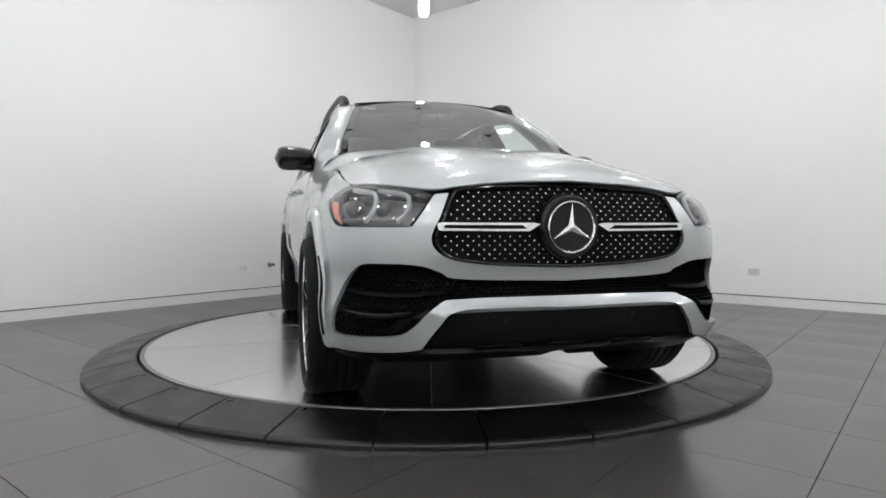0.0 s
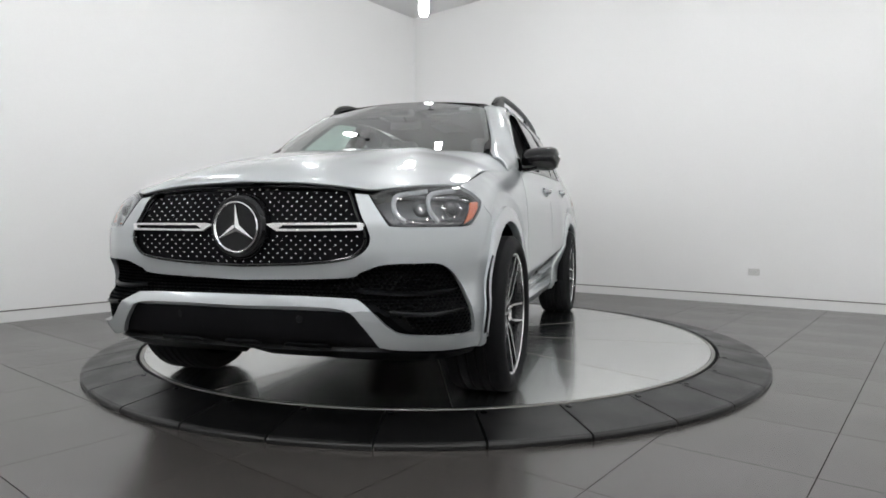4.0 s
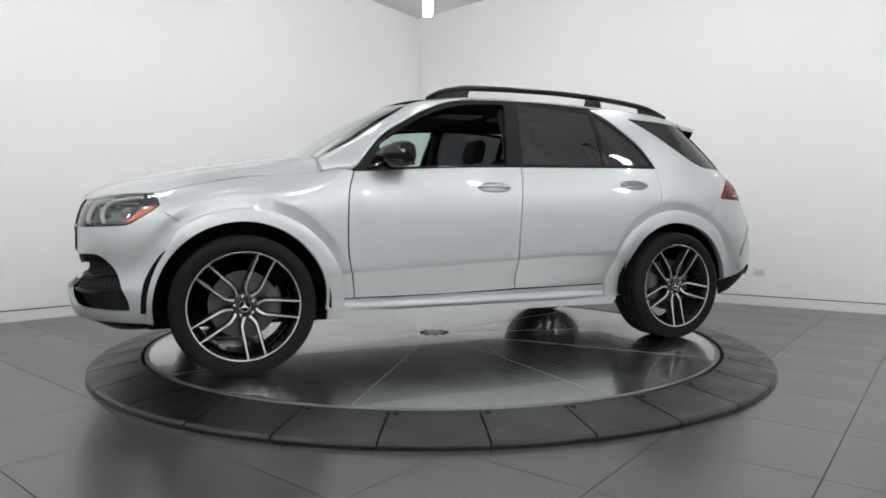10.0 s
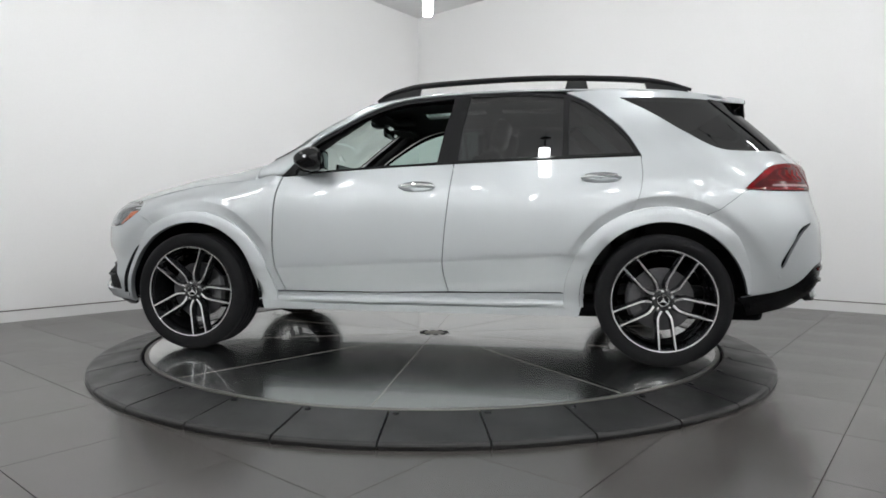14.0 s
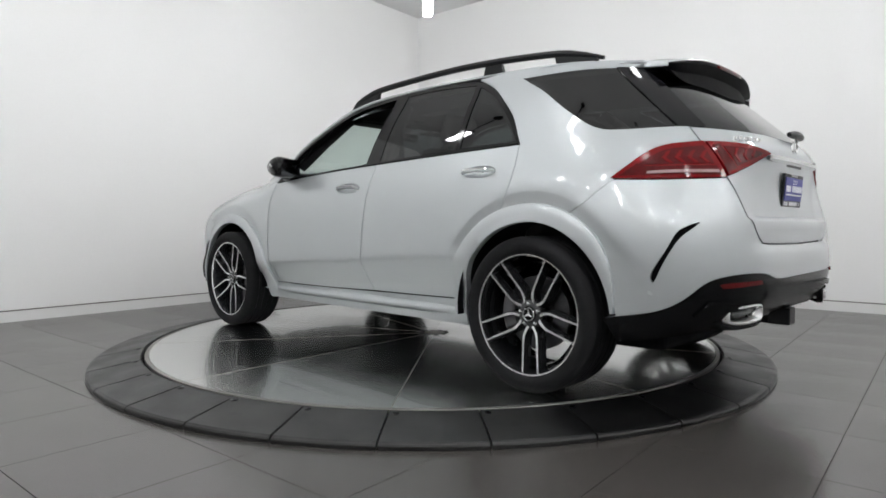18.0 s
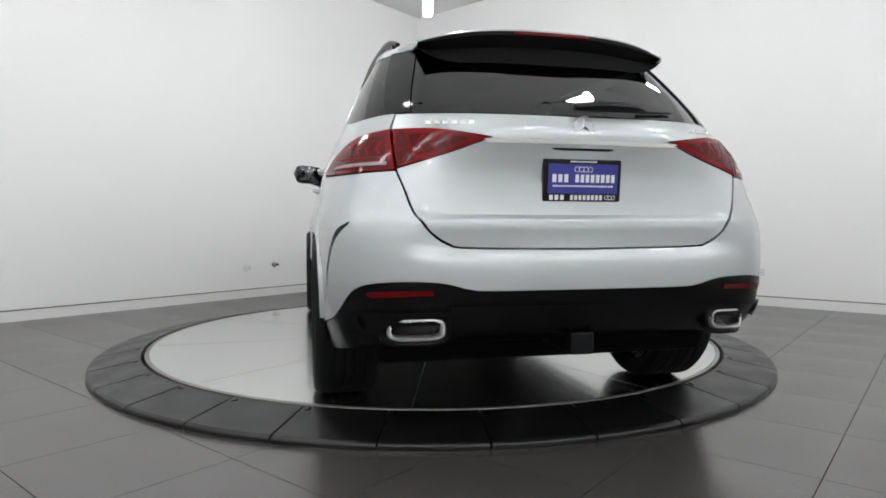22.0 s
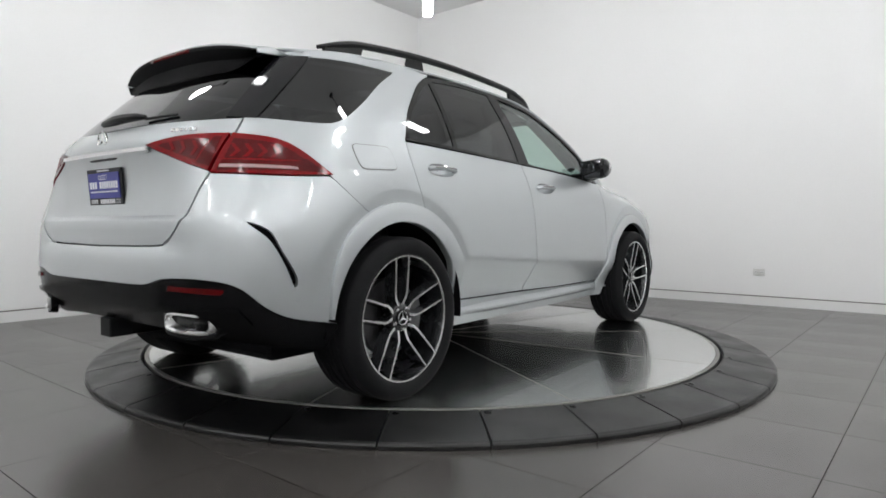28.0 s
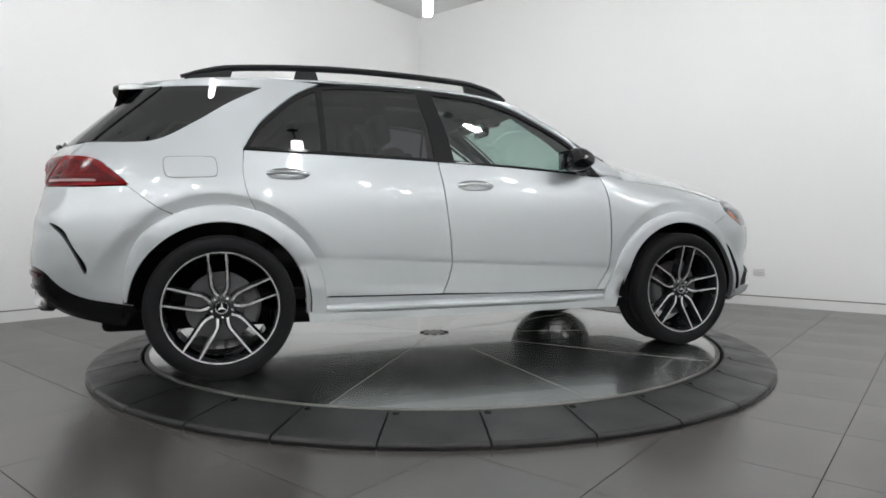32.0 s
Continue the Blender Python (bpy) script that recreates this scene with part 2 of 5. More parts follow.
def panel(name, shape, outer, holes, material, parent, label="", step=.035, thick=.014, off=0.0, scale=(1, 1), folds=()):
    """A sheet cut to an outline and pressed onto a shape: shape(a, b) gives places; the edge is turned in by thick."""
    scale = np.array(scale, float)
    loops = [even(np.array(l, float), step, scale) for l in [outer, *holes]]
    lo, hi = loops[0].min(0) * scale, loops[0].max(0) * scale
    gx = np.arange(lo[0] + step * .5, hi[0], step)
    gy = np.arange(lo[1] + step * .43, hi[1], step * .866)
    grid = np.array([(x + (step / 2 if j % 2 else 0), y) for j, y in enumerate(gy) for x in gx]).reshape(-1, 2)
    ok = inside(loops[0] * scale, grid)
    for l in loops[1:]:
        ok &= ~inside(l * scale, grid)
    edge = np.concatenate(loops) * scale
    creases = []
    for line in folds:
        q = np.array(line, float) * scale
        q = q[inside(loops[0] * scale, q)]
        if len(q):
            q = q[[np.min(np.sum((edge - g) ** 2, 1)) > .006 ** 2 for g in q]]
        creases.append(q)
    grid = grid[ok]
    if len(grid):
        stiff = np.concatenate([edge, *creases])
        near = np.array([np.min(np.sum((stiff - g) ** 2, 1)) for g in grid])
        grid = grid[near > (step * .55) ** 2]
    pts = np.concatenate([edge, grid]) if len(grid) else edge
    edges, k = [], 0
    for l in loops:
        edges += [(k + i, k + (i + 1) % len(l)) for i in range(len(l))]
        k += len(l)
    for q in creases:
        n0 = len(pts)
        pts = np.concatenate([pts, q])
        edges += [(n0 + i, n0 + i + 1) for i in range(len(q) - 1) if np.linalg.norm(q[i + 1] - q[i]) < .06]
    vs, _, fs, orig, _, _ = from_plane([Vector(q) for q in pts], edges, [], 0, 1e-6)
    flat = np.array([tuple(v) for v in vs])
    cen = np.array([flat[list(f)].mean(0) for f in fs])
    ok = inside(loops[0] * scale, cen)
    for l in loops[1:]:
        ok &= ~inside(l * scale, cen)
    fs = [f for f, o in zip(fs, ok) if o]

    def place(q, d):
        a, b = q[:, 0] / scale[0], q[:, 1] / scale[1]
        p = np.stack(np.broadcast_arrays(*shape(a, b)), -1).astype(float)
        e = 2e-3
        pa = np.stack(np.broadcast_arrays(*shape(a + e / scale[0], b)), -1) - np.stack(np.broadcast_arrays(*shape(a - e / scale[0], b)), -1)
        pb = np.stack(np.broadcast_arrays(*shape(a, b + e / scale[1])), -1) - np.stack(np.broadcast_arrays(*shape(a, b - e / scale[1])), -1)
        nn = np.cross(pa, pb)
        nn /= np.maximum(np.linalg.norm(nn, axis=1), 1e-9)[:, None]
        c = p - np.stack([np.clip(p[:, 0], -1.3, 1.3), 0 * p[:, 0], np.full(len(p), .75)], -1)
        s = np.sign(np.sum(nn * c, 1))
        turn = 1 if np.sum(s) >= 0 else -1
        return p + nn * turn * d, turn

    top, turn = place(flat, off)
    verts = list(top)
    faces = [f if turn > 0 else f[::-1] for f in fs]
    if thick:
        for l in loops:
            q = l * scale
            a, b = place(q, off)[0], place(q, off - thick)[0]
            n0, n = len(verts), len(l)
            verts += list(a) + list(b)
            faces += [(n0 + i, n0 + (i + 1) % n, n0 + n + (i + 1) % n, n0 + n + i) for i in range(n)]
    return part(name, (verts, faces, True), material, parent, label)


def side_of(sg):
    return lambda x, z: (x, sg * side(x, z), z)


def nose_of(th, z):
    x, y = front_at(th, z)
    return x, y, z


def tail_of(th, z):
    x, y = rear_at(th, z)
    return x, y, z


ARC = (.0165, 1)


def rear_angle(x, z):
    return math.degrees(math.atan2(float(side(x, z)), XR - x))


def nose_angle(x, z):
    return math.degrees(math.atan2(float(side(x, z)), x - XF))


def arc(cx, cz, r, a0, a1, n=16):
    return [(cx + r * math.cos(math.radians(a0 + (a1 - a0) * i / (n - 1))), cz + r * math.sin(math.radians(a0 + (a1 - a0) * i / (n - 1)))) for i in range(n)]


def sheet(name, rows, material, parent, label="", thick=0.0):
    """A surface through rows of points (all rows of one length)."""
    n = len(rows[0])
    verts = [v for r in rows for v in r]
    faces = [(i * n + j, i * n + j + 1, (i + 1) * n + j + 1, (i + 1) * n + j) for i in range(len(rows) - 1) for j in range(n - 1)]
    ob = part(name, (verts, faces, True), material, parent, label)
    if thick:
        out = sum((p.normal.dot(p.center - Vector((max(-1.3, min(1.3, p.center.x)), 0, .75))) for p in ob.data.polygons))
        if out < 0:
            ob.data.flip_normals()
        s = ob.modifiers.new("thickness", "SOLIDIFY")
        s.thickness, s.offset = thick, -1
    return ob


# ---- shape of the car's body: half-width, nose and tail as smooth curves ----
def curve(knots):
    """A smooth monotone curve through (t, value) knots, as a function of numpy arrays."""
    xs = np.array([k[0] for k in knots], float)
    ys = np.array([k[1] for k in knots], float)
    h, d = np.diff(xs), np.diff(ys) / np.diff(xs)
    m = np.empty(len(xs))
    m[0], m[-1] = d[0], d[-1]
    for i in range(1, len(xs) - 1):
        m[i] = 0 if d[i - 1] * d[i] <= 0 else 2 * d[i - 1] * d[i] / (d[i - 1] + d[i])

    def f(t):
        t = np.clip(np.asarray(t, float), xs[0], xs[-1])
        i = np.clip(np.searchsorted(xs, t) - 1, 0, len(xs) - 2)
        s = (t - xs[i]) / h[i]
        return ((1 + 2 * s) * (1 - s) ** 2 * ys[i] + s * (1 - s) ** 2 * h[i] * m[i]
                + s * s * (3 - 2 * s) * ys[i + 1] + s * s * (s - 1) * h[i] * m[i + 1])
    return f


XF, XR = 1.15, -1.45            # where the plan begins to round off to nose and tail
section = curve([(.15, .80), (.27, .915), (.33, .938), (.42, .945), (.56, .952), (.60, .953), (.75, .951), (.90, .944),
                 (1.0, .932), (1.08, .913), (1.14, .891), (1.20, .8685), (1.32, .8265), (1.45, .770), (1.56, .7115), (1.68, .645), (1.80, .56)])
nose = curve([(.20, 2.12), (.29, 2.27), (.345, 2.375), (.43, 2.40), (.49, 2.405), (.53, 2.365), (.60, 2.335), (.70, 2.355), (.80, 2.355),
              (.90, 2.34), (.96, 2.32), (1.0, 2.28), (1.04, 2.22), (1.10, 2.0), (1.3, 1.6)])
tail = curve([(.25, -2.16), (.34, -2.30), (.42, -2.41), (.50, -2.455), (.58, -2.470), (.66, -2.468), (.71, -2.458), (.745, -2.432), (.834, -2.438), (.842, -2.436),
              (.862, -2.406), (1.0, -2.395), (1.10, -2.41), (1.16, -2.42), (1.20, -2.405), (1.26, -2.36), (1.37, -2.245), (1.48, -2.125), (1.60, -1.985), (1.80, -1.76)])
tail_side = curve([(.25, -2.16), (.34, -2.30), (.42, -2.41), (.50, -2.452), (.60, -2.461), (.75, -2.455), (.90, -2.442), (1.0, -2.430), (1.10, -2.416), (1.16, -2.402),
                   (1.20, -2.386), (1.26, -2.35), (1.37, -2.245), (1.48, -2.125), (1.60, -1.985), (1.80, -1.76)])
square_front = curve([(.3, 4.6), (.8, 4.6), (.92, 4.2), (1.0, 3.5), (1.2, 3.0)])
square_rear = curve([(.3, 4.6), (.55, 5.2), (.80, 5.1), (.95, 4.3), (1.05, 3.9), (1.16, 3.5), (1.26, 3.0), (1.6, 3.0)])
crease = curve([(-1.6, .66), (-1.0, .64), (-.4, .608), (.23, .575), (.9, .546), (1.6, .52)])
fender_top = curve([(.85, 1.15), (1.07, 1.122), (1.47, 1.091), (1.71, 1.045), (1.94, .993), (2.1, .985), (2.2, .97), (2.29, .948), (2.34, .94)])
shoulder = curve([(-2.4, .02), (-1.9, .03), (-1.4, .012), (-.8, .0), (2.4, 0)])


def half_width(x, z):
    """The body's half-width at length x and height z, before nose and tail round off."""
    x, z = np.asarray(x, float), np.asarray(z, float)
    zz = z - (crease(x) - .59) * np.clip((.85 - z) / .2, 0, 1) * np.clip((z - .3) / .15, 0, 1)
    b = section(zz) + shoulder(x) * np.exp(-((z - 1.0) / .32) ** 2)
    k = np.clip((x - .8) / .6, 0, 1)
    k = k * k * (3 - 2 * k)
    up = np.clip((z - .86) / (fender_top(x) + .02 - .86), 0, 1.4)
    b = b - .50 * np.clip(crease(x) - z, 0, .17) * np.clip((1.25 - np.abs(x)) / .3, 0, 1)
    for c in (TRACK_X, -TRACK_X):
        b = b - ARCH_DIP * np.clip((.604 - np.hypot(x - c, z - HUB_Z)) / .05, 0, 1) * np.clip((z - .45) / .25, 0, 1)
    wide = np.clip((np.abs(x) - .95) / .4, 0, 1) * np.clip((.95 - z) / .2, 0, 1) * .018
    return b + wide - k * (.115 - .05 * np.clip((x - 1.5) / .5, 0, 1)) * up ** 3


def side(x, z):
    """Half-width with nose and tail rounded off."""
    x, z = np.asarray(x, float), np.asarray(z, float)
    u = np.clip((x - XF) / (nose(z) - XF), 0, 1)
    v = np.clip((XR - x) / (XR - tail_side(z)), 0, 1)
    n, m = square_front(z), square_rear(z)
    return half_width(x, z) * (1 - u ** n) ** (1 / n) * (1 - v ** m) ** (1 / m)


def front_at(th, z):
    """The nose at angle th (degrees from straight ahead) and height z."""
    z = np.asarray(z, float)
    cc, s = np.cos(np.radians(th)), np.abs(np.sin(np.radians(th)))
    c = np.maximum(cc, 1e-6)
    a, n = nose(z) - XF, square_front(z)
    b = half_width(2.0, z)
    for _ in range(3):
        r = ((c / a) ** n + (s / b) ** n) ** (-1 / n)
        b = half_width(XF + r * cc, z)
    return XF + r * cc, np.sign(th) * r * s


def rear_at(th, z):
    """The tail at angle th (degrees from straight back, left positive) and height z."""
    z = np.asarray(z, float)
    cc, s = np.cos(np.radians(th)), np.abs(np.sin(np.radians(th)))
    c = np.maximum(cc, 1e-6)
    w = np.clip((np.abs(th) - 25) / 14, 0, 1)
    w = w * w * (3 - 2 * w)
    a, n = XR - tail(z) * (1 - w) - tail_side(z) * w, square_rear(z)
    b = half_width(-2.1, z)
    for _ in range(3):
        r = ((c / a) ** n + (s / b) ** n) ** (-1 / n)
        b = half_width(XR - r * cc, z)
    return XR - r * cc, np.sign(th) * r * s


# ---- the room ----
def wall(name, a, b, z0, z1, thick, label):
    """An upright wall from plan point a to b, its inner face on that line, the body behind it."""
    a, b = Vector(a), Vector(b)
    d = (b - a).normalized()
    out = Vector((d.y, -d.x, 0))
    if out.dot((a + b) / 2) < 0:
        out = -out
    a2, b2 = a - d * thick, b + d * thick
    q = [a2, b2, b2 + out * thick, a2 + out * thick]
    v = [(p.x, p.y, z) for z in (z0, z1) for p in q]
    f = [(0, 1, 5, 4), (1, 2, 6, 5), (2, 3, 7, 6), (3, 0, 4, 7), (4, 5, 6, 7), (3, 2, 1, 0)]
    return tagged(part(name, (v, f), WALL), label, "wall", kind="structure")


SLIT, SKIRT_TOP = .012, .098
corners = [plan(U_FAR, V_FAR), plan(U_FAR, V_NEAR), plan(U_NEAR, V_NEAR), plan(U_NEAR, V_FAR)]
# the two near walls are unseen, added in white to bounce light back
for i, (a, b) in enumerate(zip(corners, corners[1:] + corners[:1])):
    nm = ("east", "south", "west", "north")[i]
    wall("wall_" + nm, a, b, FLOOR + SKIRT_TOP + SLIT, CEILING, .15, "smooth white painted showroom wall")
    d = (b - a).normalized()
    inn = Vector((d.y, -d.x, 0))
    inn = -inn if inn.dot((a + b) / 2) > 0 else inn
    w = wall("baseboard_" + nm, a, b, FLOOR, FLOOR + SKIRT_TOP, .12, "flush white baseboard under a shadow gap")
    w.data.materials[0] = SKIRT
    w["category"] = "baseboard"
    # the strip is set back, and its shade is put into the colour too
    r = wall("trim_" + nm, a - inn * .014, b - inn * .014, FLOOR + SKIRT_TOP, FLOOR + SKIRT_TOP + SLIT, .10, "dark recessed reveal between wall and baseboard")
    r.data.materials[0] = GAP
    r["category"] = "trim"
q = [plan(u, v) for u, v in ((U_FAR + .15, V_FAR - .15), (U_FAR + .15, V_NEAR + .15), (U_NEAR - .15, V_NEAR + .15), (U_NEAR - .15, V_FAR - .15))]
box = [(0, 1, 2, 3), (4, 5, 6, 7), (0, 1, 5, 4), (1, 2, 6, 5), (2, 3, 7, 6), (3, 0, 4, 7)]
tagged(part("ceiling", ([(p.x, p.y, z) for z in (CEILING, CEILING + .12) for p in q], box), CEIL),
       "plain light grey painted ceiling", "ceiling", kind="structure")
floor = tagged(part("floor", ([(p.x, p.y, z) for z in (FLOOR - .004, FLOOR - .12) for p in q], box), GROUT),
               "floor of large grey-brown porcelain tiles with dark joints", "floor", kind="structure")


def outlet(at, face, label, m):
    """A wall socket: plate, two sockets and their slots."""
    o = thing("wall_outlet", label, "outlet", "wall sockets")
    rot = face.to_track_quat("Y", "Z").to_matrix().to_4x4()
    o.matrix_basis = Matrix.Translation(at) @ rot
    part("plate", block((.118, .010, .074), (0, .005, 0), .003), m, o)
    for x in (-.028, .028):
        s = part("socket", block((.034, .005, .030), (x, .011, 0), .004), SKIRT, o)
        for dx in (-.006, .006):
            part("slot", block((.004, .002, .012), (x + dx, .0141, .001), 0), BLACKHOLE, s)
    return o


outlet(plan(U_FAR, 1.408, .299), -U, "white double socket on the white wall", SOCKET)
outlet(plan(.759, V_FAR, .293), V, "white double socket low on the white wall", SKIRT)
stub = thing("pipe_stub", "short dark metal pipe stub sticking out of the wall", "pipe", m=Matrix.Translation(plan(1.155, V_FAR, .322)) @ V.to_track_quat("Y", "Z").to_matrix().to_4x4())
part("flange", lathe([(0, 0), (.035, 0), (.035, .006), (.018, .01)], 20), CHROME, stub)
part("nipple", lathe([(.012, .008), (.012, .06), (.017, .062), (.017, .085), (0, .085)], 16), CALIPER, stub)

# ---- hanging lamps on a square grid over the room ----
LAMP_Z = 3.11
lamp = None
for iu in range(5):
    for iv in range(5):
        at = plan(1.60 - 1.85 * iu, -1.43 + 1.73 * iv, LAMP_Z)
        if lamp is None:
            lamp = thing("pendant_lamp", "glowing white cylinder lamp hanging from the ceiling", "lamp", "ceiling lamps", Matrix.Translation(at))
            part("diffuser", lathe([(0, 0), (.045, .003), (.050, .02), (.056, .05), (.056, .34), (0, .34)], 24, "z"), LIGHT, lamp)
            part("lens", lathe([(0, -.004), (.040, -.004), (.044, .0)], 24, "z"), DOWN, lamp)
            part("cap", lathe([(.0, .342), (.060, .342), (.060, .40), (.03, .42), (0, .42)], 24, "z"), DARK, lamp)
            part("stem", lathe([(.009, .41), (.009, CEILING - LAMP_Z)], 10, "z"), DARK, lamp)
            part("canopy", lathe([(.0, CEILING - LAMP_Z - .03), (.06, CEILING - LAMP_Z - .03), (.06, CEILING - LAMP_Z)], 20, "z"), DARK, lamp)
        else:
            copy_thing(lamp, Matrix.Translation(at))

# ---- turntable: a steel plate that turns inside a rubber ramp ring ----
R_PLATE, R_IN, R_OUT = 2.0, 2.022, 2.32
ring = thing("turntable_ring", "black rubber ramp ring round the turntable", "turntable ring")
part("base", lathe([(0, FLOOR + .002), (2.20, FLOOR + .002), (2.20, -.040), (0, -.034)], 96, "z", False), EDGE, ring)
N_SEG = 32


def ring_piece():
    half = math.pi / N_SEG - .0021
    prof = [(R_IN, -.030), (R_IN, -.001), (R_IN + .006, .003), (R_OUT - .016, -.040), (R_OUT - .004, -.047), (R_OUT, -.054), (R_OUT, FLOOR + .001), (R_IN + .19, FLOOR + .001)]
    verts, faces, k, n = [], [], len(prof), 6
    for i in range(n + 1):
        a = -half + 2 * half * i / n
        verts += [(r * math.cos(a), r * math.sin(a), z) for r, z in prof]
    for i in range(n):
        faces += [(i * k + j, i * k + (j + 1) % k, (i + 1) * k + (j + 1) % k, (i + 1) * k + j) for j in range(k)]
    faces += [list(range(k)), [n * k + j for j in reversed(range(k))]]
    return verts, faces


seg_mesh, bolt_mesh = None, None
for i in range(N_SEG):
    a = 2 * math.pi * i / N_SEG + math.radians(-90)
    if seg_mesh is None:
        s = part("segment", ring_piece(), RUBBER, ring)
        seg_mesh = s.data
        b = part("bolt_hole", lathe([(0, .0016), (.013, .0016), (.016, 0)], 14, "z"), GLOSS, s)
        bolt_mesh = b.data
    else:
        s = part("segment", seg_mesh, RUBBER, ring)
        b = part("bolt_hole", bolt_mesh, GLOSS, s)
    s.rotation_euler = (0, 0, a)
    h = -math.pi / N_SEG + .016
    b.location = ((R_IN + .035) * math.cos(h), (R_IN + .035) * math.sin(h), -.0005)
    b.rotation_euler = (0, .13, 0)

table = thing("turntable", "round brushed steel turntable plate in wedge sheets", "turntable")
part("plate_core", lathe([(0, -.006), (R_PLATE, -.006), (R_PLATE, -.028), (0, -.028)], 128, "z", False), EDGE, table)
part("rim_band", lathe([(R_PLATE - .020, -.004), (R_PLATE - .020, .0002), (R_PLATE + .001, .0002), (R_PLATE + .002, -.002), (R_PLATE + .002, -.020)], 160, "z", False), BAND, table)
N_SHEET = 10


def wedge(r0, r1, half, z, n=16):
    verts = []
    for zz in (z, z - .004):
        for i in range(n + 1):
            a = -half + 2 * half * i / n
            verts += [(r0 * math.cos(a), r0 * math.sin(a), zz), (r1 * math.cos(a), r1 * math.sin(a), zz)]
    m = 2 * (n + 1)
    faces = [(2 * i, 2 * i + 1, 2 * i + 3, 2 * i + 2) for i in range(n)]
    faces += [(2 * i + 1, 2 * i + 1 + m, 2 * i + 3 + m, 2 * i + 3) for i in range(n)]
    faces += [(0, m, m + 1, 1), (2 * n, 2 * n + 1, m + 2 * n + 1, m + 2 * n)]
    return verts, faces


sheet_mesh = None
for i in range(N_SHEET):
    s = part("steel_sheet", wedge(.085, R_PLATE - .023, math.pi / N_SHEET - .0012, 0) if sheet_mesh is None else sheet_mesh, STEEL, table)
    sheet_mesh = s.data
    s.rotation_euler = (0, 0, math.radians(93 + 18) + 2 * math.pi * i / N_SHEET)
for i in range(N_SHEET):
    b = part("seam", block((R_PLATE - .13, .0036, .0012), ((R_PLATE + .06) / 2, 0, .0002), 0) if i == 0 else seam_mesh, TRIM, table)
    seam_mesh = b.data
    b.rotation_euler = (0, 0, math.radians(93) + 2 * math.pi * i / N_SHEET)
part("hub_plate", lathe([(0, .002), (.075, .002), (.079, -.002)], 40, "z"), TRIM, table)
for i in range(10):
    b = part("hub_notch", wedge(.084, .112, .16, .0025, 4) if i == 0 else notch_mesh, BLACKHOLE, table)
    notch_mesh = b.data
    b.rotation_euler = (0, 0, 2 * math.pi * i / 10)


# ---- the car: x forward, y to its left, z up from the plate; origin midway between the axles ----
car = thing("car", "silver metallic five-door family SUV on a turntable", "car")
fa, fb = (TRACK_X, HUB_Z), (-TRACK_X, HUB_Z)
ARCH_F, ARCH_R, FLARE_F, FLARE_R = .455, .452, .530, .545
WIN_TOP = [(.878, 1.140), (.716, 1.327), (.514, 1.464), (.326, 1.566), (.147, 1.630), (-.083, 1.660), (-.318, 1.673), (-.581, 1.674), (-.776, 1.664),
           (-.935, 1.648), (-1.02, 1.612), (-1.122, 1.543), (-1.282, 1.388), (-1.375, 1.238)]
BELT = [(.878, 1.137), (.30, 1.179), (-.25, 1.203), (-.403, 1.208), (-1.375, 1.234)]
belt = curve(sorted(BELT))
win_top = curve(sorted(WIN_TOP))
B_CUT = [(-.257, 1.201), (-.232, 1.0), (-.210, .80), (-.195, .60), (-.198, .50), (-.217, .405)]     # gap between the two doors
A_CUT = [(.872, 1.137), (.909, 1.010), (.922, .800), (.916, .622), (.868, .393)]                  # front edge of the front door
GAPW = .0027


HANDLES = ((-.030, 1.055), (-1.143, 1.098))


def cup_line(hx, hz, k=1.0):
    return smooth_line([(hx + a * k, hz + .004 + b * k) for a, b in ((.112, .0), (.08, .024), (0, .034), (-.08, .026), (-.116, .0), (-.08, -.026), (0, -.032), (.08, -.024))], 5, True)


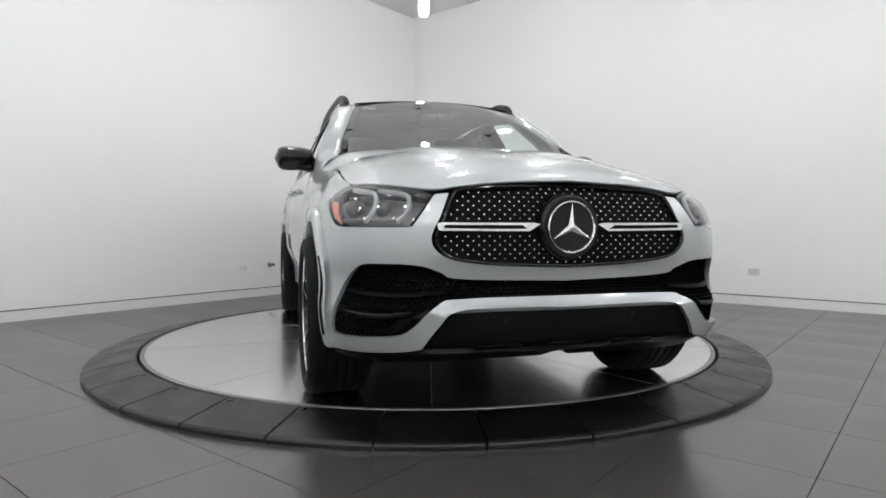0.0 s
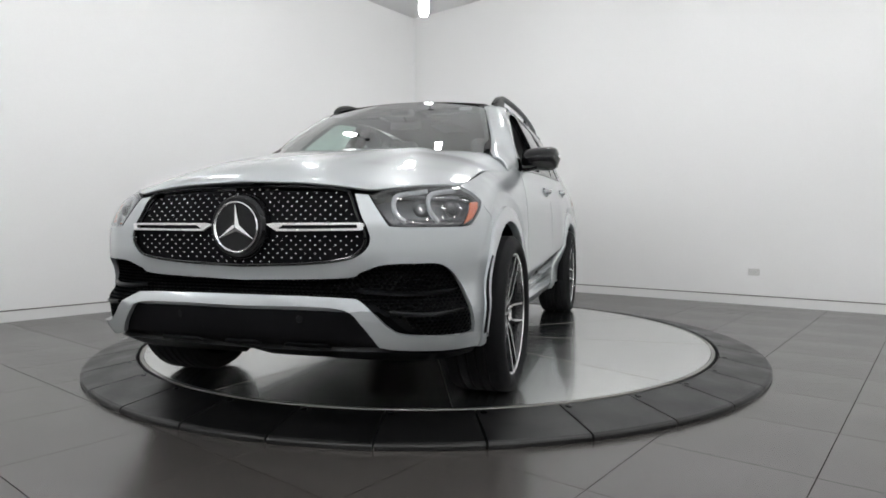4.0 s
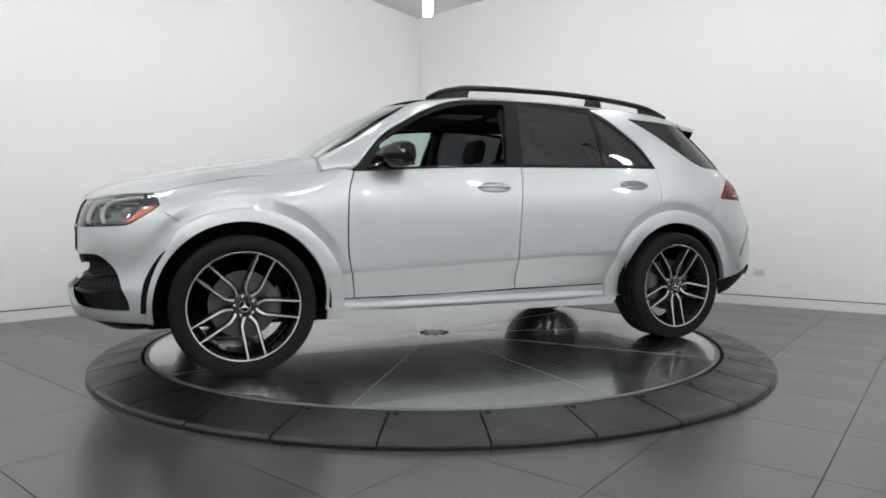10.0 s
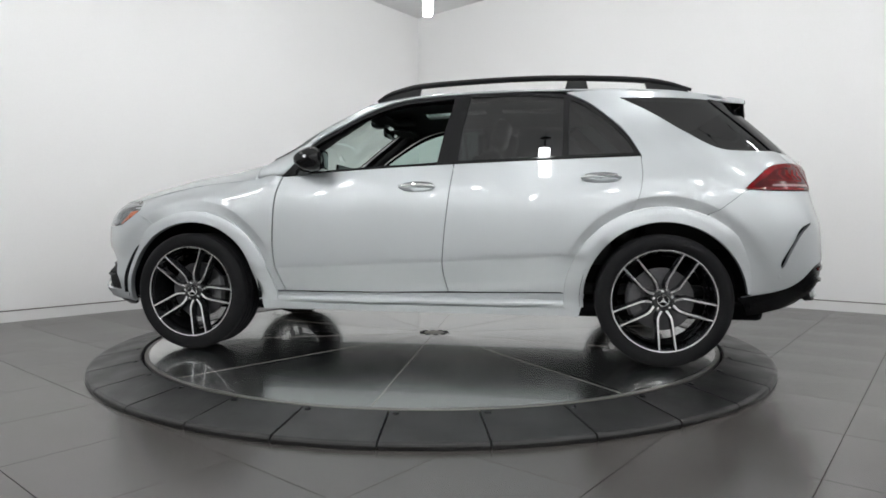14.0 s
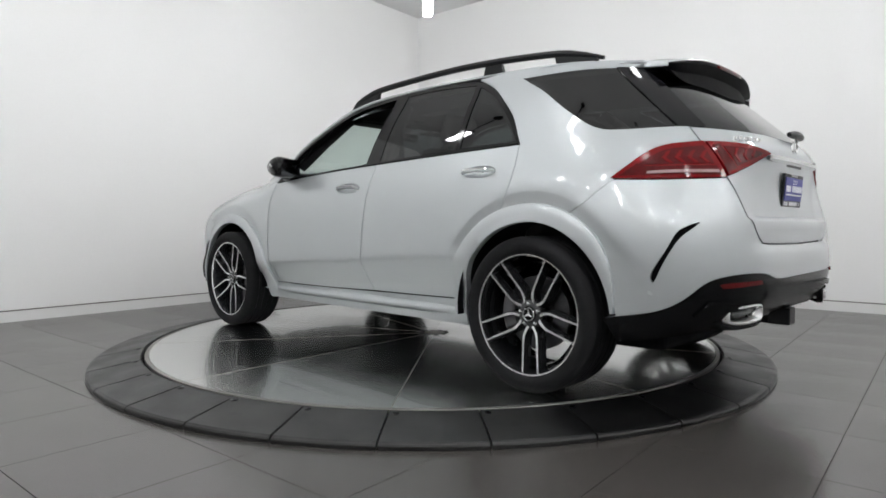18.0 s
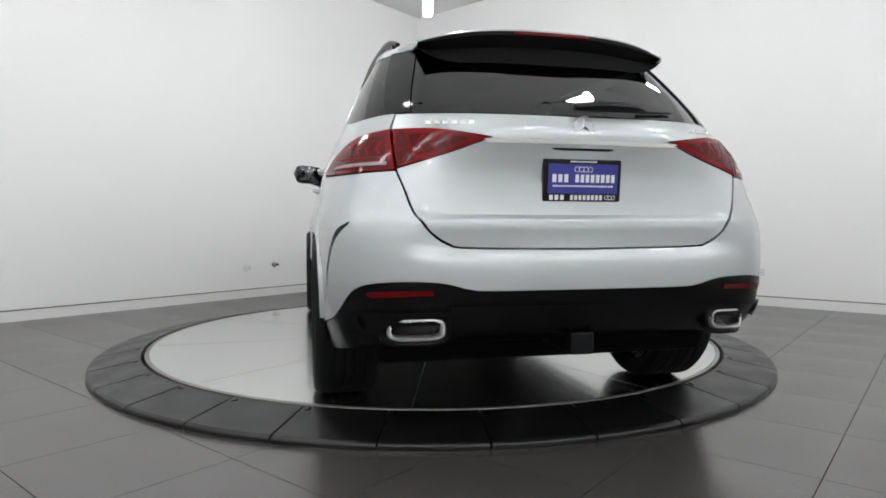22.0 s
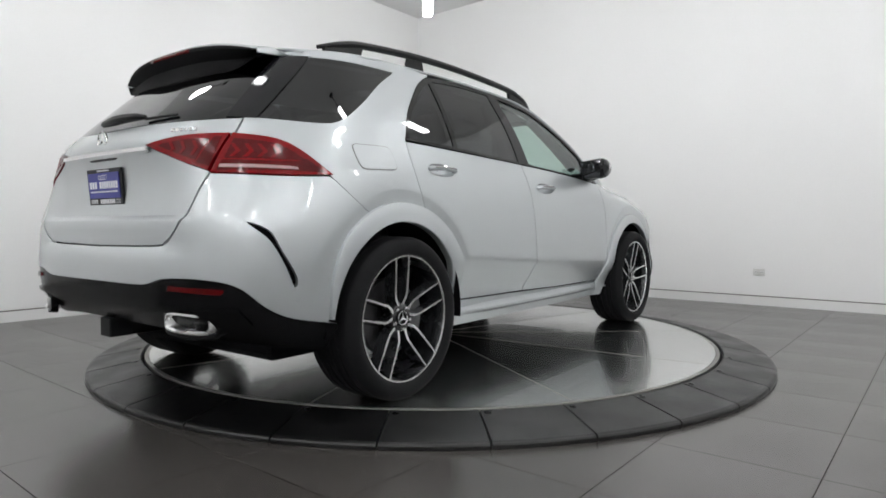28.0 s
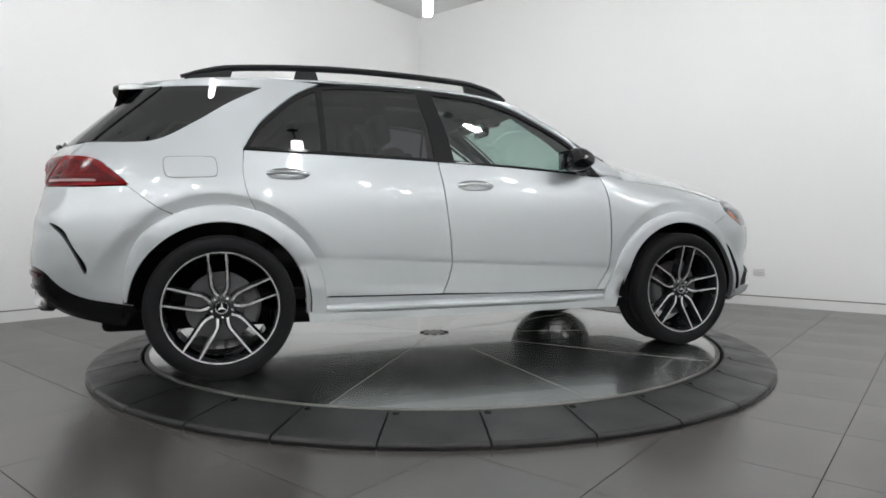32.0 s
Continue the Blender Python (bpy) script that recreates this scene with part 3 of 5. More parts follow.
def bands(sg):
    """Body sheets of one flank."""
    s = side_of(sg)
    fold = [[(x, float(crease(x)) + d) for x in np.linspace(.9, -1.2, 85)] for d in (.004, -.004)]
    arch_fold = lambda c, a0, a1, n: [arc(c, HUB_Z, r, a0, a1, n) for r in (.599, .608)]
    fender_line = [(1.06, 1.126), (1.27, 1.108), (1.47, 1.089), (1.71, 1.043), (1.94, .990)]
    panel("front_fender", s, outline([(A_CUT[-1][0] + GAPW, .393)] + [(x + 2 * GAPW, z) for x, z in A_CUT[-2::-1]], [(.875, 1.139), (.96, 1.152), (1.02, 1.140), (1.06, 1.126)],
          fender_line, [(1.94, .990), (1.918, .958), (1.899, .895)], [(1.899, .895), (1.80, .835), (1.77, .815)],
          arc(*fa, FLARE_F - .012, 58, 178), [(.96, .392), (.872, .393)]), [], PAINT, car, folds=arch_fold(TRACK_X, 57, 165, 50))
    panel("front_door", s, outline([(x - GAPW, z) for x, z in A_CUT], [(.868 - GAPW, .393), (.3, .393), (-.213, .404)], [(x + GAPW, z) for x, z in B_CUT[::-1]],
          [(x, z - .004) for x, z in ((-.25, 1.203), (.05, 1.192), (.3, 1.179), (.6, 1.16), (.865, 1.137))]), [cup_line(*HANDLES[0])], PAINT, car, folds=fold)
    r0 = [(-1.372, 1.228), (-1.379, 1.114), (-1.36, 1.0), (-1.318, .905)]
    panel("rear_door", s, outline([(x - GAPW, z) for x, z in B_CUT], [(-.224, .405), (-.6, .408), (-.965, .414)], arc(*fb, FLARE_R - .012, 2, 70),
          r0[::-1], [(x, z - .004) for x, z in ((-1.372, 1.232), (-.9, 1.222), (-.403, 1.208), (-.258, 1.203))]), [cup_line(*HANDLES[1])], PAINT, car, folds=fold + arch_fold(-TRACK_X, 10, 72, 32))
    panel("sill", s, outline([(1.03, .380), (.3, .386), (-.4, .397), (-1.05, .406)], [(-1.05, .406), (-1.02, .30)], [(-1.02, .262), (0, .262), (1.03, .266)], [(1.03, .266), (1.03, .38)]), [], PAINT, car, step=.03)
    # step moulding on the sill
    rows = []
    for i in range(31):
        x = .98 - 1.98 * i / 30
        k = min(1, min(i, 30 - i) / 6) ** .7
        y = float(side(x, .34))
        rows.append([(x, sg * (y + o * k), .34 + h * (.5 + .5 * k)) for o, h in ((-.004, .035), (.020, .022), (.030, .004), (.024, -.012), (-.004, -.030))])
    sheet("sill_moulding", rows, PAINT, car)
    # quarter panel with its three pillars
    th = lambda pts: [(sg * rear_angle(x, z), z) for x, z in pts]
    up = [(-1.379, 1.236), (-1.282, 1.397), (-1.122, 1.552), (-1.02, 1.621), (-.94, 1.658)]
    gl = outline(th([(-1.262, 1.612), (-1.5, 1.604), (-1.815, 1.585)]), [(sg * 60.2, 1.585), (sg * 52, 1.43), (sg * 44.4, 1.262)],
                 th([(-2.156, 1.258), (-1.915, 1.254), (-1.786, 1.279), (-1.626, 1.375), (-1.446, 1.503), (-1.262, 1.612)]))
    panel("quarter_panel", tail_of, outline(th(up), th([(-.94, 1.662), (-1.2, 1.668), (-1.5, 1.648), (-1.80, 1.618)]), [(sg * 61, 1.618), (sg * 58.6, 1.588)], [(sg * 58.6, 1.588), (sg * 50.5, 1.43), (sg * 43.6, 1.256)],
          [(sg * 43.6, 1.256), (sg * 42.6, 1.186)], [(sg * 42.6, 1.186), (sg * 50.4, 1.170), (sg * 55.5, 1.132), (sg * 63.2, 1.030)],
          th([(-1.940, 1.022), (-1.80, .915), (-1.69, .862)]), th(arc(*fb, FLARE_R - .012, 112, 72, 8)), th([(x - GAPW, z) for x, z in r0[::-1]])),
          [gl], PAINT, car, scale=ARC, folds=[th(l) for l in arch_fold(-TRACK_X, 70, 118, 26)])
    q = panel("quarter_glass", tail_of, gl, [], TINT, car, "dark tinted fixed rear side glass", scale=ARC, thick=.004, off=-.003)
    q.visible_shadow = False


for sg in (1, -1):
    bands(sg)


def flare(cx, r0, r1, sg, a0, a1, slim=None):
    """A wheel-arch lip: a rounded band from the opening out to the flank, turned in at the opening."""
    rows = []
    for i in range(49):
        a = a0 + (a1 - a0) * i / 48
        c, s = math.cos(math.radians(a)), math.sin(math.radians(a))
        w = r1 - r0
        if slim:
            w *= slim(a)
        row = []
        for k, d in ((0, -.025), (0, .006), (.015, .0125), (.05, .0150), (.50, .0165), (.93, .0150), (.975, .0130), (1.0, .003), (1.0, -.012)):
            x, z = cx + (r0 + w * k) * c, HUB_Z + (r0 + w * k) * s
            y = float(side(x, max(z, .30))) + d
            row.append((x, sg * y, z))
        rows.append(row)
    return sheet("wheel_arch_lip", rows, PAINT, car)


for sg in (1, -1):
    flare(TRACK_X, ARCH_F, FLARE_F, sg, -9, 186, lambda a: 1 + .5 * max(0, (a - 95) / 83) ** 1.3 if a > 52 else .5 + .5 * max(0, (a - 38) / 14) if a > 38 else .5)
    flare(-TRACK_X, ARCH_R, FLARE_R, sg, -7, 174, lambda a: 1 + .25 * max(0, (80 - a) / 80) if a < 135 else max(.15, 1 - (a - 135) / 45))
    # proud black strip; its colour stands for the dark inside an air slot
    rows = []
    for o in (0, 1):
        rows.append([])
        for i in range(15):
            a = math.radians(-2 + 40 * i / 14)
            w = .026 * min(1, (14 - i) / 7) ** .6 + .001
            r = .482 + .010 * (i / 14) ** 2 + o * w
            x, z = TRACK_X + r * math.cos(a), HUB_Z + r * math.sin(a)
            rows[-1].append((x, sg * (float(side(x, min(max(z, .36), .80))) + .0185 + .004 * o), z))
    sheet("air_slot", rows, SHELL, car, "raised black strip standing for the dark inside an air slot", thick=.006)

# ---- nose ----
th_f = lambda pts: [(nose_angle(x, z), z) for x, z in pts]
LAMP_TOP = [(25.7, .938), (29.2, .963), (37.6, .983), (44.4, .993), (48.7, .978), (50.2, .955)]
LAMP_LOW = [(50.2, .955), (48.6, .900), (46.0, .855), (43.5, .824), (37.6, .818), (30.5, .818), (29.0, .820)]
LAMP_IN = [(29.0, .820), (27.3, .875), (25.7, .938)]
GRILLE = [(0, .657), (13.3, .669), (21.2, .690), (23.8, .722), (24.7, .765), (24.2, .815), (23.3, .860), (22.2, .935), (20.8, .957), (13, .973), (0, .981)]
INTAKE = [(0, .596), (20.5, .612), (24.0, .638), (27.6, .666), (33, .672), (37.9, .664), (41.7, .590), (44.2, .475), (45.0, .405), (43.6, .380), (31.8, .394), (28.2, .430), (24.2, .520), (20, .538), (0, .540)]
CHIN = [(0, .499), (14, .503), (21.2, .494), (23.9, .44), (26.9, .350)]
bumper_half = mirror_outline([(0, .652), (13.5, .664), (21.5, .685), (24.5, .72), (25.5, .765), (24.9, .815), (24.0, .86), (22.9, .945)], [(22.9, .945), (25.3, .943)],
                             [(25.3, .940), (26.9, .875), (28.6, .815)], [(28.6, .815), (30.5, .813), (37.6, .813), (43.8, .819), (46.4, .852), (49.0, .898), (50.4, .945)],
                             th_f([(1.896, .890), (1.80, .831), (1.768, .812)]), th_f(arc(*fa, ARCH_F + .03, 60, -8, 18)), [(nose_angle(1.95, .30), .30), (46, .312), (38, .322), (27.5, .343)],
                             CHIN[::-1])
panel("front_bumper", nose_of, bumper_half, [mirror_outline(INTAKE)], PAINT, car, scale=ARC, thick=.02, step=.03)
panel("intake_back", nose_of, mirror_outline([(0, .605), (20.5, .62), (27, .68), (38, .675), (44, .47), (44.4, .38), (33, .38), (24, .50), (0, .53)]), [], DARK, car, "black honeycomb air intake", scale=ARC, thick=0, off=-.055)
panel("chin", nose_of, mirror_outline([(0, .53), (22.4, .522), (26.0, .45), (29.0, .356)], [(29.0, .356), (38, .335), (48, .318)], [(48, .296), (36, .285), (24, .300), (0, .300)]), [], SHELL, car, "black lower front valance", scale=ARC, thick=.02, off=-.026)

hood_front = curve([(0, 2.335), (.3, 2.325), (.54, 2.288), (.66, 2.205), (.75, 2.105), (.83, 1.96)])
hood_mid = curve([(1.0, 1.250), (1.2, 1.232), (1.54, 1.188), (1.934, 1.118), (2.15, 1.075), (2.28, 1.030), (2.32, 1.003), (2.345, .975)])


hood_edge = curve([(0, .990), (.25, .982), (.47, .962), (.56, .951), (.66, .966), (.75, .984), (.826, .996)])
rows = []
for i in range(37):
    r = 1 - (1 - i / 36) ** 1.6
    row = []
    for j in range(73):
        s = math.sin((-1 + 2 * j / 72) * math.pi / 2)
        a = abs(s)
        xe = 1.06 + .90 * r
        y, yf = s * (float(side(xe, float(fender_top(xe)))) - .001), .826 * s
        xr, xf = 1.19 - .19 * a ** 2.2 + .06 * a ** 14, float(hood_front(abs(yf)))
        x = xr + (xf - xr) * r
        zr, zf = 1.252 - .012 * a * a - .112 * a ** (5 + 6 * max(0, 1 - r / .22)), float(hood_edge(abs(yf)))
        pc = (float(hood_mid(1.19 + (2.335 - 1.19) * r)) - .985) / (1.234 - .985)
        pe = (float(fender_top(xe)) - .990) / (1.1236 - .990)
        k = a ** 2.8
        dome = .017 / (1 + math.exp((abs(y) - (.33 + .10 * min(1, max(0, (2.2 - x) / 1.1)))) / .018)) * min(1, max(0, (2.3 - x) / .35))
        row.append((x, y, zf + (zr - zf) * ((1 - k) * pc + k * pe) + dome - .008 * min(1, max(0, (2.3 - x) / .35)) * (1 - k) + .010 * (1 - a ** 8) - .001))
    rows.append(row)
sheet("hood", rows, PAINT, car, thick=.012)
part("hood_badge", lathe([(0, .004), (.022, .004), (.026, 0)], 20, "z"), CHROME, car).matrix_basis = pose(2.20, 0, 1.066, 0, 21, 0)

# ---- windscreen, roof, pillars ----
glass_low = lambda s: np.array((1.175 - .19 * abs(s) ** 2.2, .742 * s, 1.243 - .008 * abs(s)))
glass_top = lambda s: np.array((.475 - .085 * s * s, .556 * s, 1.662 - .034 * s * s))
rows = []
for i in range(17):
    r = i / 16
    rows.append([tuple(glass_low(s) * (1 - r) + glass_top(s) * r + np.array((.35, 0, .9)) * .034 * 4 * r * (1 - r)) for s in np.linspace(-1, 1, 33)])
w = sheet("windscreen", rows, SCREEN, car, "clear slightly green laminated windscreen")
w.visible_shadow = False
sheet("cowl", [[tuple(glass_low(s) + np.array((dx, 0, dz))) for s in np.linspace(-1.0, 1.0, 25)] for dx, dz in ((.03, -.035), (.0, -.006), (-.06, .0))], DARK, car)
roof_mid = curve([(-1.98, 1.640), (-1.7, 1.672), (-1.2, 1.704), (-.6, 1.722), (0, 1.714), (.3, 1.690), (.475, 1.664)])


def roof_rows(x0f, x1, n, drop=0.0):
    out = []
    for i in range(n):
        row = []
        for s in np.linspace(-1, 1, 33):
            xa = x0f(s)
            x = xa + (x1 - xa) * i / (n - 1)
            row.append((x, (.556 - .02 * max(0, (-x - 1.2)) / .8) * s, float(roof_mid(x)) - .034 * s * s - drop))
        out.append(row)
    return out


sheet("glass_roof", roof_rows(lambda s: .470 - .085 * s * s, -1.05, 24), GLOSS, car, "black glass panoramic roof", thick=.006)
sheet("roof", roof_rows(lambda s: -1.056, -1.90, 12), PAINT, car, thick=.01)
edge_in = [(1.068, .775, 1.212), (1.0, .742, 1.258), (.83, .702, 1.352), (.69, .655, 1.446), (.53, .604, 1.548), (.395, .562, 1.629), (.15, .558, 1.668), (-.1, .558, 1.681), (-.6, .558, 1.688), (-1.2, .555, 1.670), (-1.6, .545, 1.645), (-1.90, .535, 1.614)]
edge_out = [(1.064, 1.130), (.965, 1.150), (.862, 1.166), (.70, 1.356), (.52, 1.474), (.335, 1.575), (.147, 1.641), (-.1, 1.671), (-.6, 1.683), (-1.2, 1.668), (-1.55, 1.645), (-1.86, 1.606)]
for sg in (1, -1):
    a = smooth_line(edge_in, 5)
    b = smooth_line([(x, float(side(x, z)) + .001, z) for x, z in edge_out], 5)
    rows = []
    for k in np.linspace(0, 1, 7):
        bulge = .020 * 4 * k * (1 - k)
        rows.append([(p[0] * (1 - k) + q[0] * k, sg * (p[1] * (1 - k) + q[1] * k + bulge * .75), p[2] * (1 - k) + q[2] * k + bulge * .6) for p, q in zip(a, b)])
    sheet("roof_pillar", rows, PAINT, car, thick=.012)
    sheet("pillar_lining", [[(q[0], sg * (abs(q[1]) - .032), q[2] - .022) for q in r] for r in rows[::2]], LINER, car)
    # black windscreen surround
    rows = []
    for k in range(3):
        rows.append([(q[0] + .006 * k, sg * (q[1] - .018 * k), q[2] + .006 - .003 * k) for q in smooth_line(edge_in[1:6], 6)])
    sheet("windscreen_trim", rows, GLOSS, car)
    # roof rail with three feet
    rp = smooth_line([(.31, .600, 1.655), (.24, .607, 1.690), (.13, .612, 1.722), (-.05, .616, 1.748), (-.58, .618, 1.764), (-.98, .618, 1.757), (-1.38, .612, 1.730), (-1.56, .606, 1.700), (-1.70, .598, 1.660)], 6)
    rail = part("roof_rail", tube([(x, sg * y, z) for x, y, z in rp], [.010 + .009 * min(1, i / 8, (len(rp) - 1 - i) / 8) for i in range(len(rp))], 10), DARK, car, "satin black roof rail")
    for x0, x1, z0, z1 in ((.30, .0, 1.64, 1.735), (-.93, -1.08, 1.66, 1.75), (-1.42, -1.69, 1.62, 1.715)):
        v = []
        for y in (.600, .622):
            if x0 > 0:
                v += [(x0, sg * y, 1.648), (x1 + .02, sg * y, 1.675), (x1, sg * y, 1.742), (.14, sg * y, 1.722)]
            elif x0 > -1.2:
                v += [(x0, sg * y, 1.678), (x1, sg * y, 1.675), (x1 + .02, sg * y, 1.752), (x0 - .02, sg * y, 1.752)]
            else:
                v += [(x0 - .02, sg * y, 1.652), (x1, sg * y, 1.625), (x1 + .02, sg * y, 1.662), (x0, sg * y, 1.715)]
        part("foot", (v, [(0, 1, 2, 3), (7, 6, 5, 4), (0, 4, 5, 1), (1, 5, 6, 2), (2, 6, 7, 3), (3, 7, 4, 0)]), DARK, rail)

# ---- side windows ----
for sg in (1, -1):
    s = side_of(sg)
    top = list(smooth_line(WIN_TOP, 5))
    bot = [(x, float(belt(x))) for x in np.linspace(-1.372, .87, 24)]
    ring_out = np.array(top + bot)
    inset = lambda x, d: float(win_top(x)) - d
    f0 = [(x, inset(x, .026)) for x in (.70, .60, .45, .30, .12, -.06, -.225)]
    front_gl = outline([(.70, 1.305), (.70, 1.163)], [(.70, float(belt(.70)) + .014), (.3, float(belt(.3)) + .014), (-.148, float(belt(-.15)) + .014)], [(-.148, 1.218), (-.19, 1.45), (-.232, 1.625)], f0[::-1])
    rear_gl = outline([(-.275, 1.222), (-.30, 1.45), (-.335, 1.642)], [(x, inset(x, .022)) for x in (-.335, -.58, -.78, -.925)], [(-.925, 1.63), (-.918, 1.243)], [(-.918, 1.243), (-.6, 1.232), (-.275, 1.222)])
    third_gl = outline([(-.955, 1.247), (-.962, 1.61)], [(-.962, 1.612), (-1.01, 1.588), (-1.11, 1.523), (-1.265, 1.372), (-1.345, 1.255)], [(-1.345, 1.253), (-.955, 1.247)])
    panel("window_frame", s, ring_out, [front_gl, rear_gl, third_gl], GLOSS, car, "gloss black window surround", step=.03, thick=.03, off=-.002)
    if sg < 0:
        g = panel("front_window", s, front_gl, [], SHADE, car, "clear green-tinted door window", thick=.004, off=-.010)
        g.visible_shadow = False
    for nm, o in (("rear_window", rear_gl), ("vent_window", third_gl)):
        g = panel(nm, s, o, [], TINT, car, "dark tinted side glass", thick=.004, off=-.006)
        g.visible_shadow = False
    part("belt_strip", tube([(x, sg * (float(side(x, z)) + .002), z) for x, z in [(x, float(belt(x)) + .004) for x in np.linspace(.86, -1.365, 24)]], .0045, 6), GLOSS, car)

# ---- dark inner shell behind the gaps, added black so that they read as shade ----
for sg in (1, -1):
    panel("inner_panel", side_of(sg), outline([(1.03, .33), (1.03, .40)], arc(*fa, .56, 178, 62, 12), [(1.75, .93), (1.02, 1.10), (.86, 1.12)], [(.86, 1.12), (-.25, 1.17), (-1.36, 1.20)], [(-1.36, 1.2), (-1.30, .95)],
          arc(*fb, .58, 68, 3, 10), [(-.93, .33), (0, .33), (1.03, .33)]), [], SHELL, car, step=.06, thick=0, off=-.03)
panel("rear_inner", tail_of, mirror_outline([(0, .40), (30, .42), (60, .50)], [(60, .5), (64, 1.0)], [(64, 1.0), (56, 1.13), (40, 1.15), (0, 1.19)]), [], SHELL, car, step=.06, thick=0, off=-.03, scale=ARC)
panel("front_inner", nose_of, mirror_outline([(0, .34), (44, .34)], [(44, .34), (50, .90)], [(50, .90), (26, .92), (0, .96)]), [], SHELL, car, step=.06, thick=0, off=-.075, scale=ARC)
part("underbody", block((4.1, 1.50, .10), (-.05, 0, .30), .03), SHELL, car, "dark underbody")
for cx in (TRACK_X, -TRACK_X):
    for sg in (1, -1):
        rows = [[(cx + .475 * math.cos(a), sg * y, HUB_Z + .475 * math.sin(a)) for a in np.linspace(-.10, math.pi + .08, 25)] for y in (.945, .62)]
        sheet("wheel_well", rows, SHELL, car)
        part("well_back", (rows[1] + [(cx, sg * .62, HUB_Z)], [(i, i + 1, 25) for i in range(24)]), SHELL, car)


# ---- tail ----
GATE = [(0, .735), (24, .741), (28.2, .755), (31.0, .795), (32.6, .838), (34.1, .866), (36.4, .96), (38.2, 1.026)]
panel("tailgate", tail_of, mirror_outline(GATE, [(38.2, 1.026), (30, 1.078), (20.3, 1.143)], [(20.3, 1.147), (30, 1.172), (42.1, 1.186)], [(42.1, 1.186), (43.2, 1.253)], [(43.2, 1.253), (25, 1.238), (0, 1.232)]), [], PAINT, car, scale=ARC, step=.03, folds=[[(a, z) for a in np.linspace(-34, 34, 60)] for z in (.836, .845, .860)])
low = [(0, .583), (20, .584), (24.5, .592), (29.8, .616), (38.5, .616), (44.3, .588), (49.1, .505), (53.9, .455), (63.8, .412)]
r_slot = lambda k: [(k * a, b) for a, b in smooth_line([(45.8, .832), (49.7, .800), (52.0, .718), (54.6, .618), (54.1, .580), (52.3, .669), (49.6, .766)], 5, True)]
th_r = lambda pts: [(rear_angle(x, z), z) for x, z in pts]
panel("rear_bumper", tail_of, mirror_outline([(0, .728), (24, .734), (28.7, .749), (31.5, .793), (33.1, .836), (34.6, .868), (36.8, .96), (38.5, 1.018)], [(38.5, 1.018), (52, 1.012), (63.6, 1.020)], th_r([(-1.936, 1.016), (-1.80, .911), (-1.695, .858)]),
      th_r(arc(*fb, ARCH_R + .02, 112, 176, 14)), low[::-1]), [r_slot(1), r_slot(-1)], PAINT, car, scale=ARC, step=.03, thick=.02)
panel("rear_valance", tail_of, mirror_outline([(0, .579), (20, .580), (24.5, .588), (29.8, .612), (38.5, .612), (44.3, .584), (49.1, .501), (53.9, .451), (64.5, .405)], [(64.5, .405), (61, .30)], [(61, .30), (45, .35), (24, .398), (0, .408)]),
      [], VALANCE, car, "black plastic rear valance", scale=ARC, step=.03, thick=.02, off=-.004)
rg = panel("rear_glass", tail_of, mirror_outline([(0, 1.240), (25, 1.246), (42.3, 1.258)], [(42.6, 1.258), (49.5, 1.43), (56.5, 1.575)], [(56.5, 1.575), (30, 1.590), (0, 1.595)]), [], TINT, car, "dark tinted heated rear window", scale=ARC, thick=.004, off=-.004)
rg.visible_shadow = False
for sgn in (1, -1):
    panel("glass_border", tail_of, [(sgn * a, b) for a, b in outline([(46.2, 1.257), (53.8, 1.43), (62.0, 1.590)], [(62.0, 1.590), (50.2, 1.575)], [(50.2, 1.575), (45.0, 1.45), (39.3, 1.258)], [(39.3, 1.258), (46.2, 1.257)])], [], GLOSS, car, scale=ARC, thick=.006, off=.0035)
# roof spoiler
rows = []
for j in range(41):
    s = -1 + 2 * j / 40
    y = .566 * s
    drop = .050 * abs(s) ** 3.0
    xe = -2.100 + .085 * abs(s) ** 2.6
    w = 1 - .85 * abs(s) ** 7
    z = 1.648 - drop
    rows.append([(-1.885, y, 1.648 - .034 * s * s - .012 * abs(s) ** 4), (-1.885 * .6 + xe * .4, y, z + .010), (xe + .012, y, z - .004), (xe, y, z - .014), (xe - .003, y, z - .014 - .016 * w), (xe + .008, y, z - .014 - .036 * w), (xe + .030, y, z - .014 - .058 * w), (xe + .022, y, z - .014 - .091 * w), (xe, y, z - .014 - (.136 - .02 * abs(s) ** 2) * w)])
spoiler = sheet("roof_spoiler", rows, PAINT, car, "roof spoiler, silver above and gloss black below")
under = [[(q[0], q[1], q[2] - .002) for q in r[4:]] for r in rows]
sheet("spoiler_underside", under, SPOIL, spoiler)
spoiler.data.materials[0] = SPOIL
for r in (rows[0], rows[-1]):
    sg = 1 if r[0][1] > 0 else -1
    tip = r[4]
    top = smooth_line([(-1.78, .545, 1.632), (-1.885, .560, r[0][2] + .003), (r[1][0], .566, r[1][2] + .003), (r[2][0], .567, r[2][2] + .002), (tip[0], .567, tip[2] + .012)], 4)
    fin = []
    for k in np.linspace(0, 1, 5):
        row = []
        for i, q in enumerate(top):
            u = i / (len(top) - 1)
            x = -1.78 + (tip[0] + 1.78) * u
            z = 1.592 + (tip[2] - .012 - 1.592) * u
            y = max(float(side(x, z)) + .007, .567) * (1 - u ** 2) + .572 * u ** 2
            row.append((q[0] + (x - q[0]) * k, sg * (q[1] + (y - q[1]) * k ** .7), q[2] + (z - q[2]) * k))
        fin.append(row)
    sheet("spoiler_end", fin, PAINT, spoiler, thick=.006)
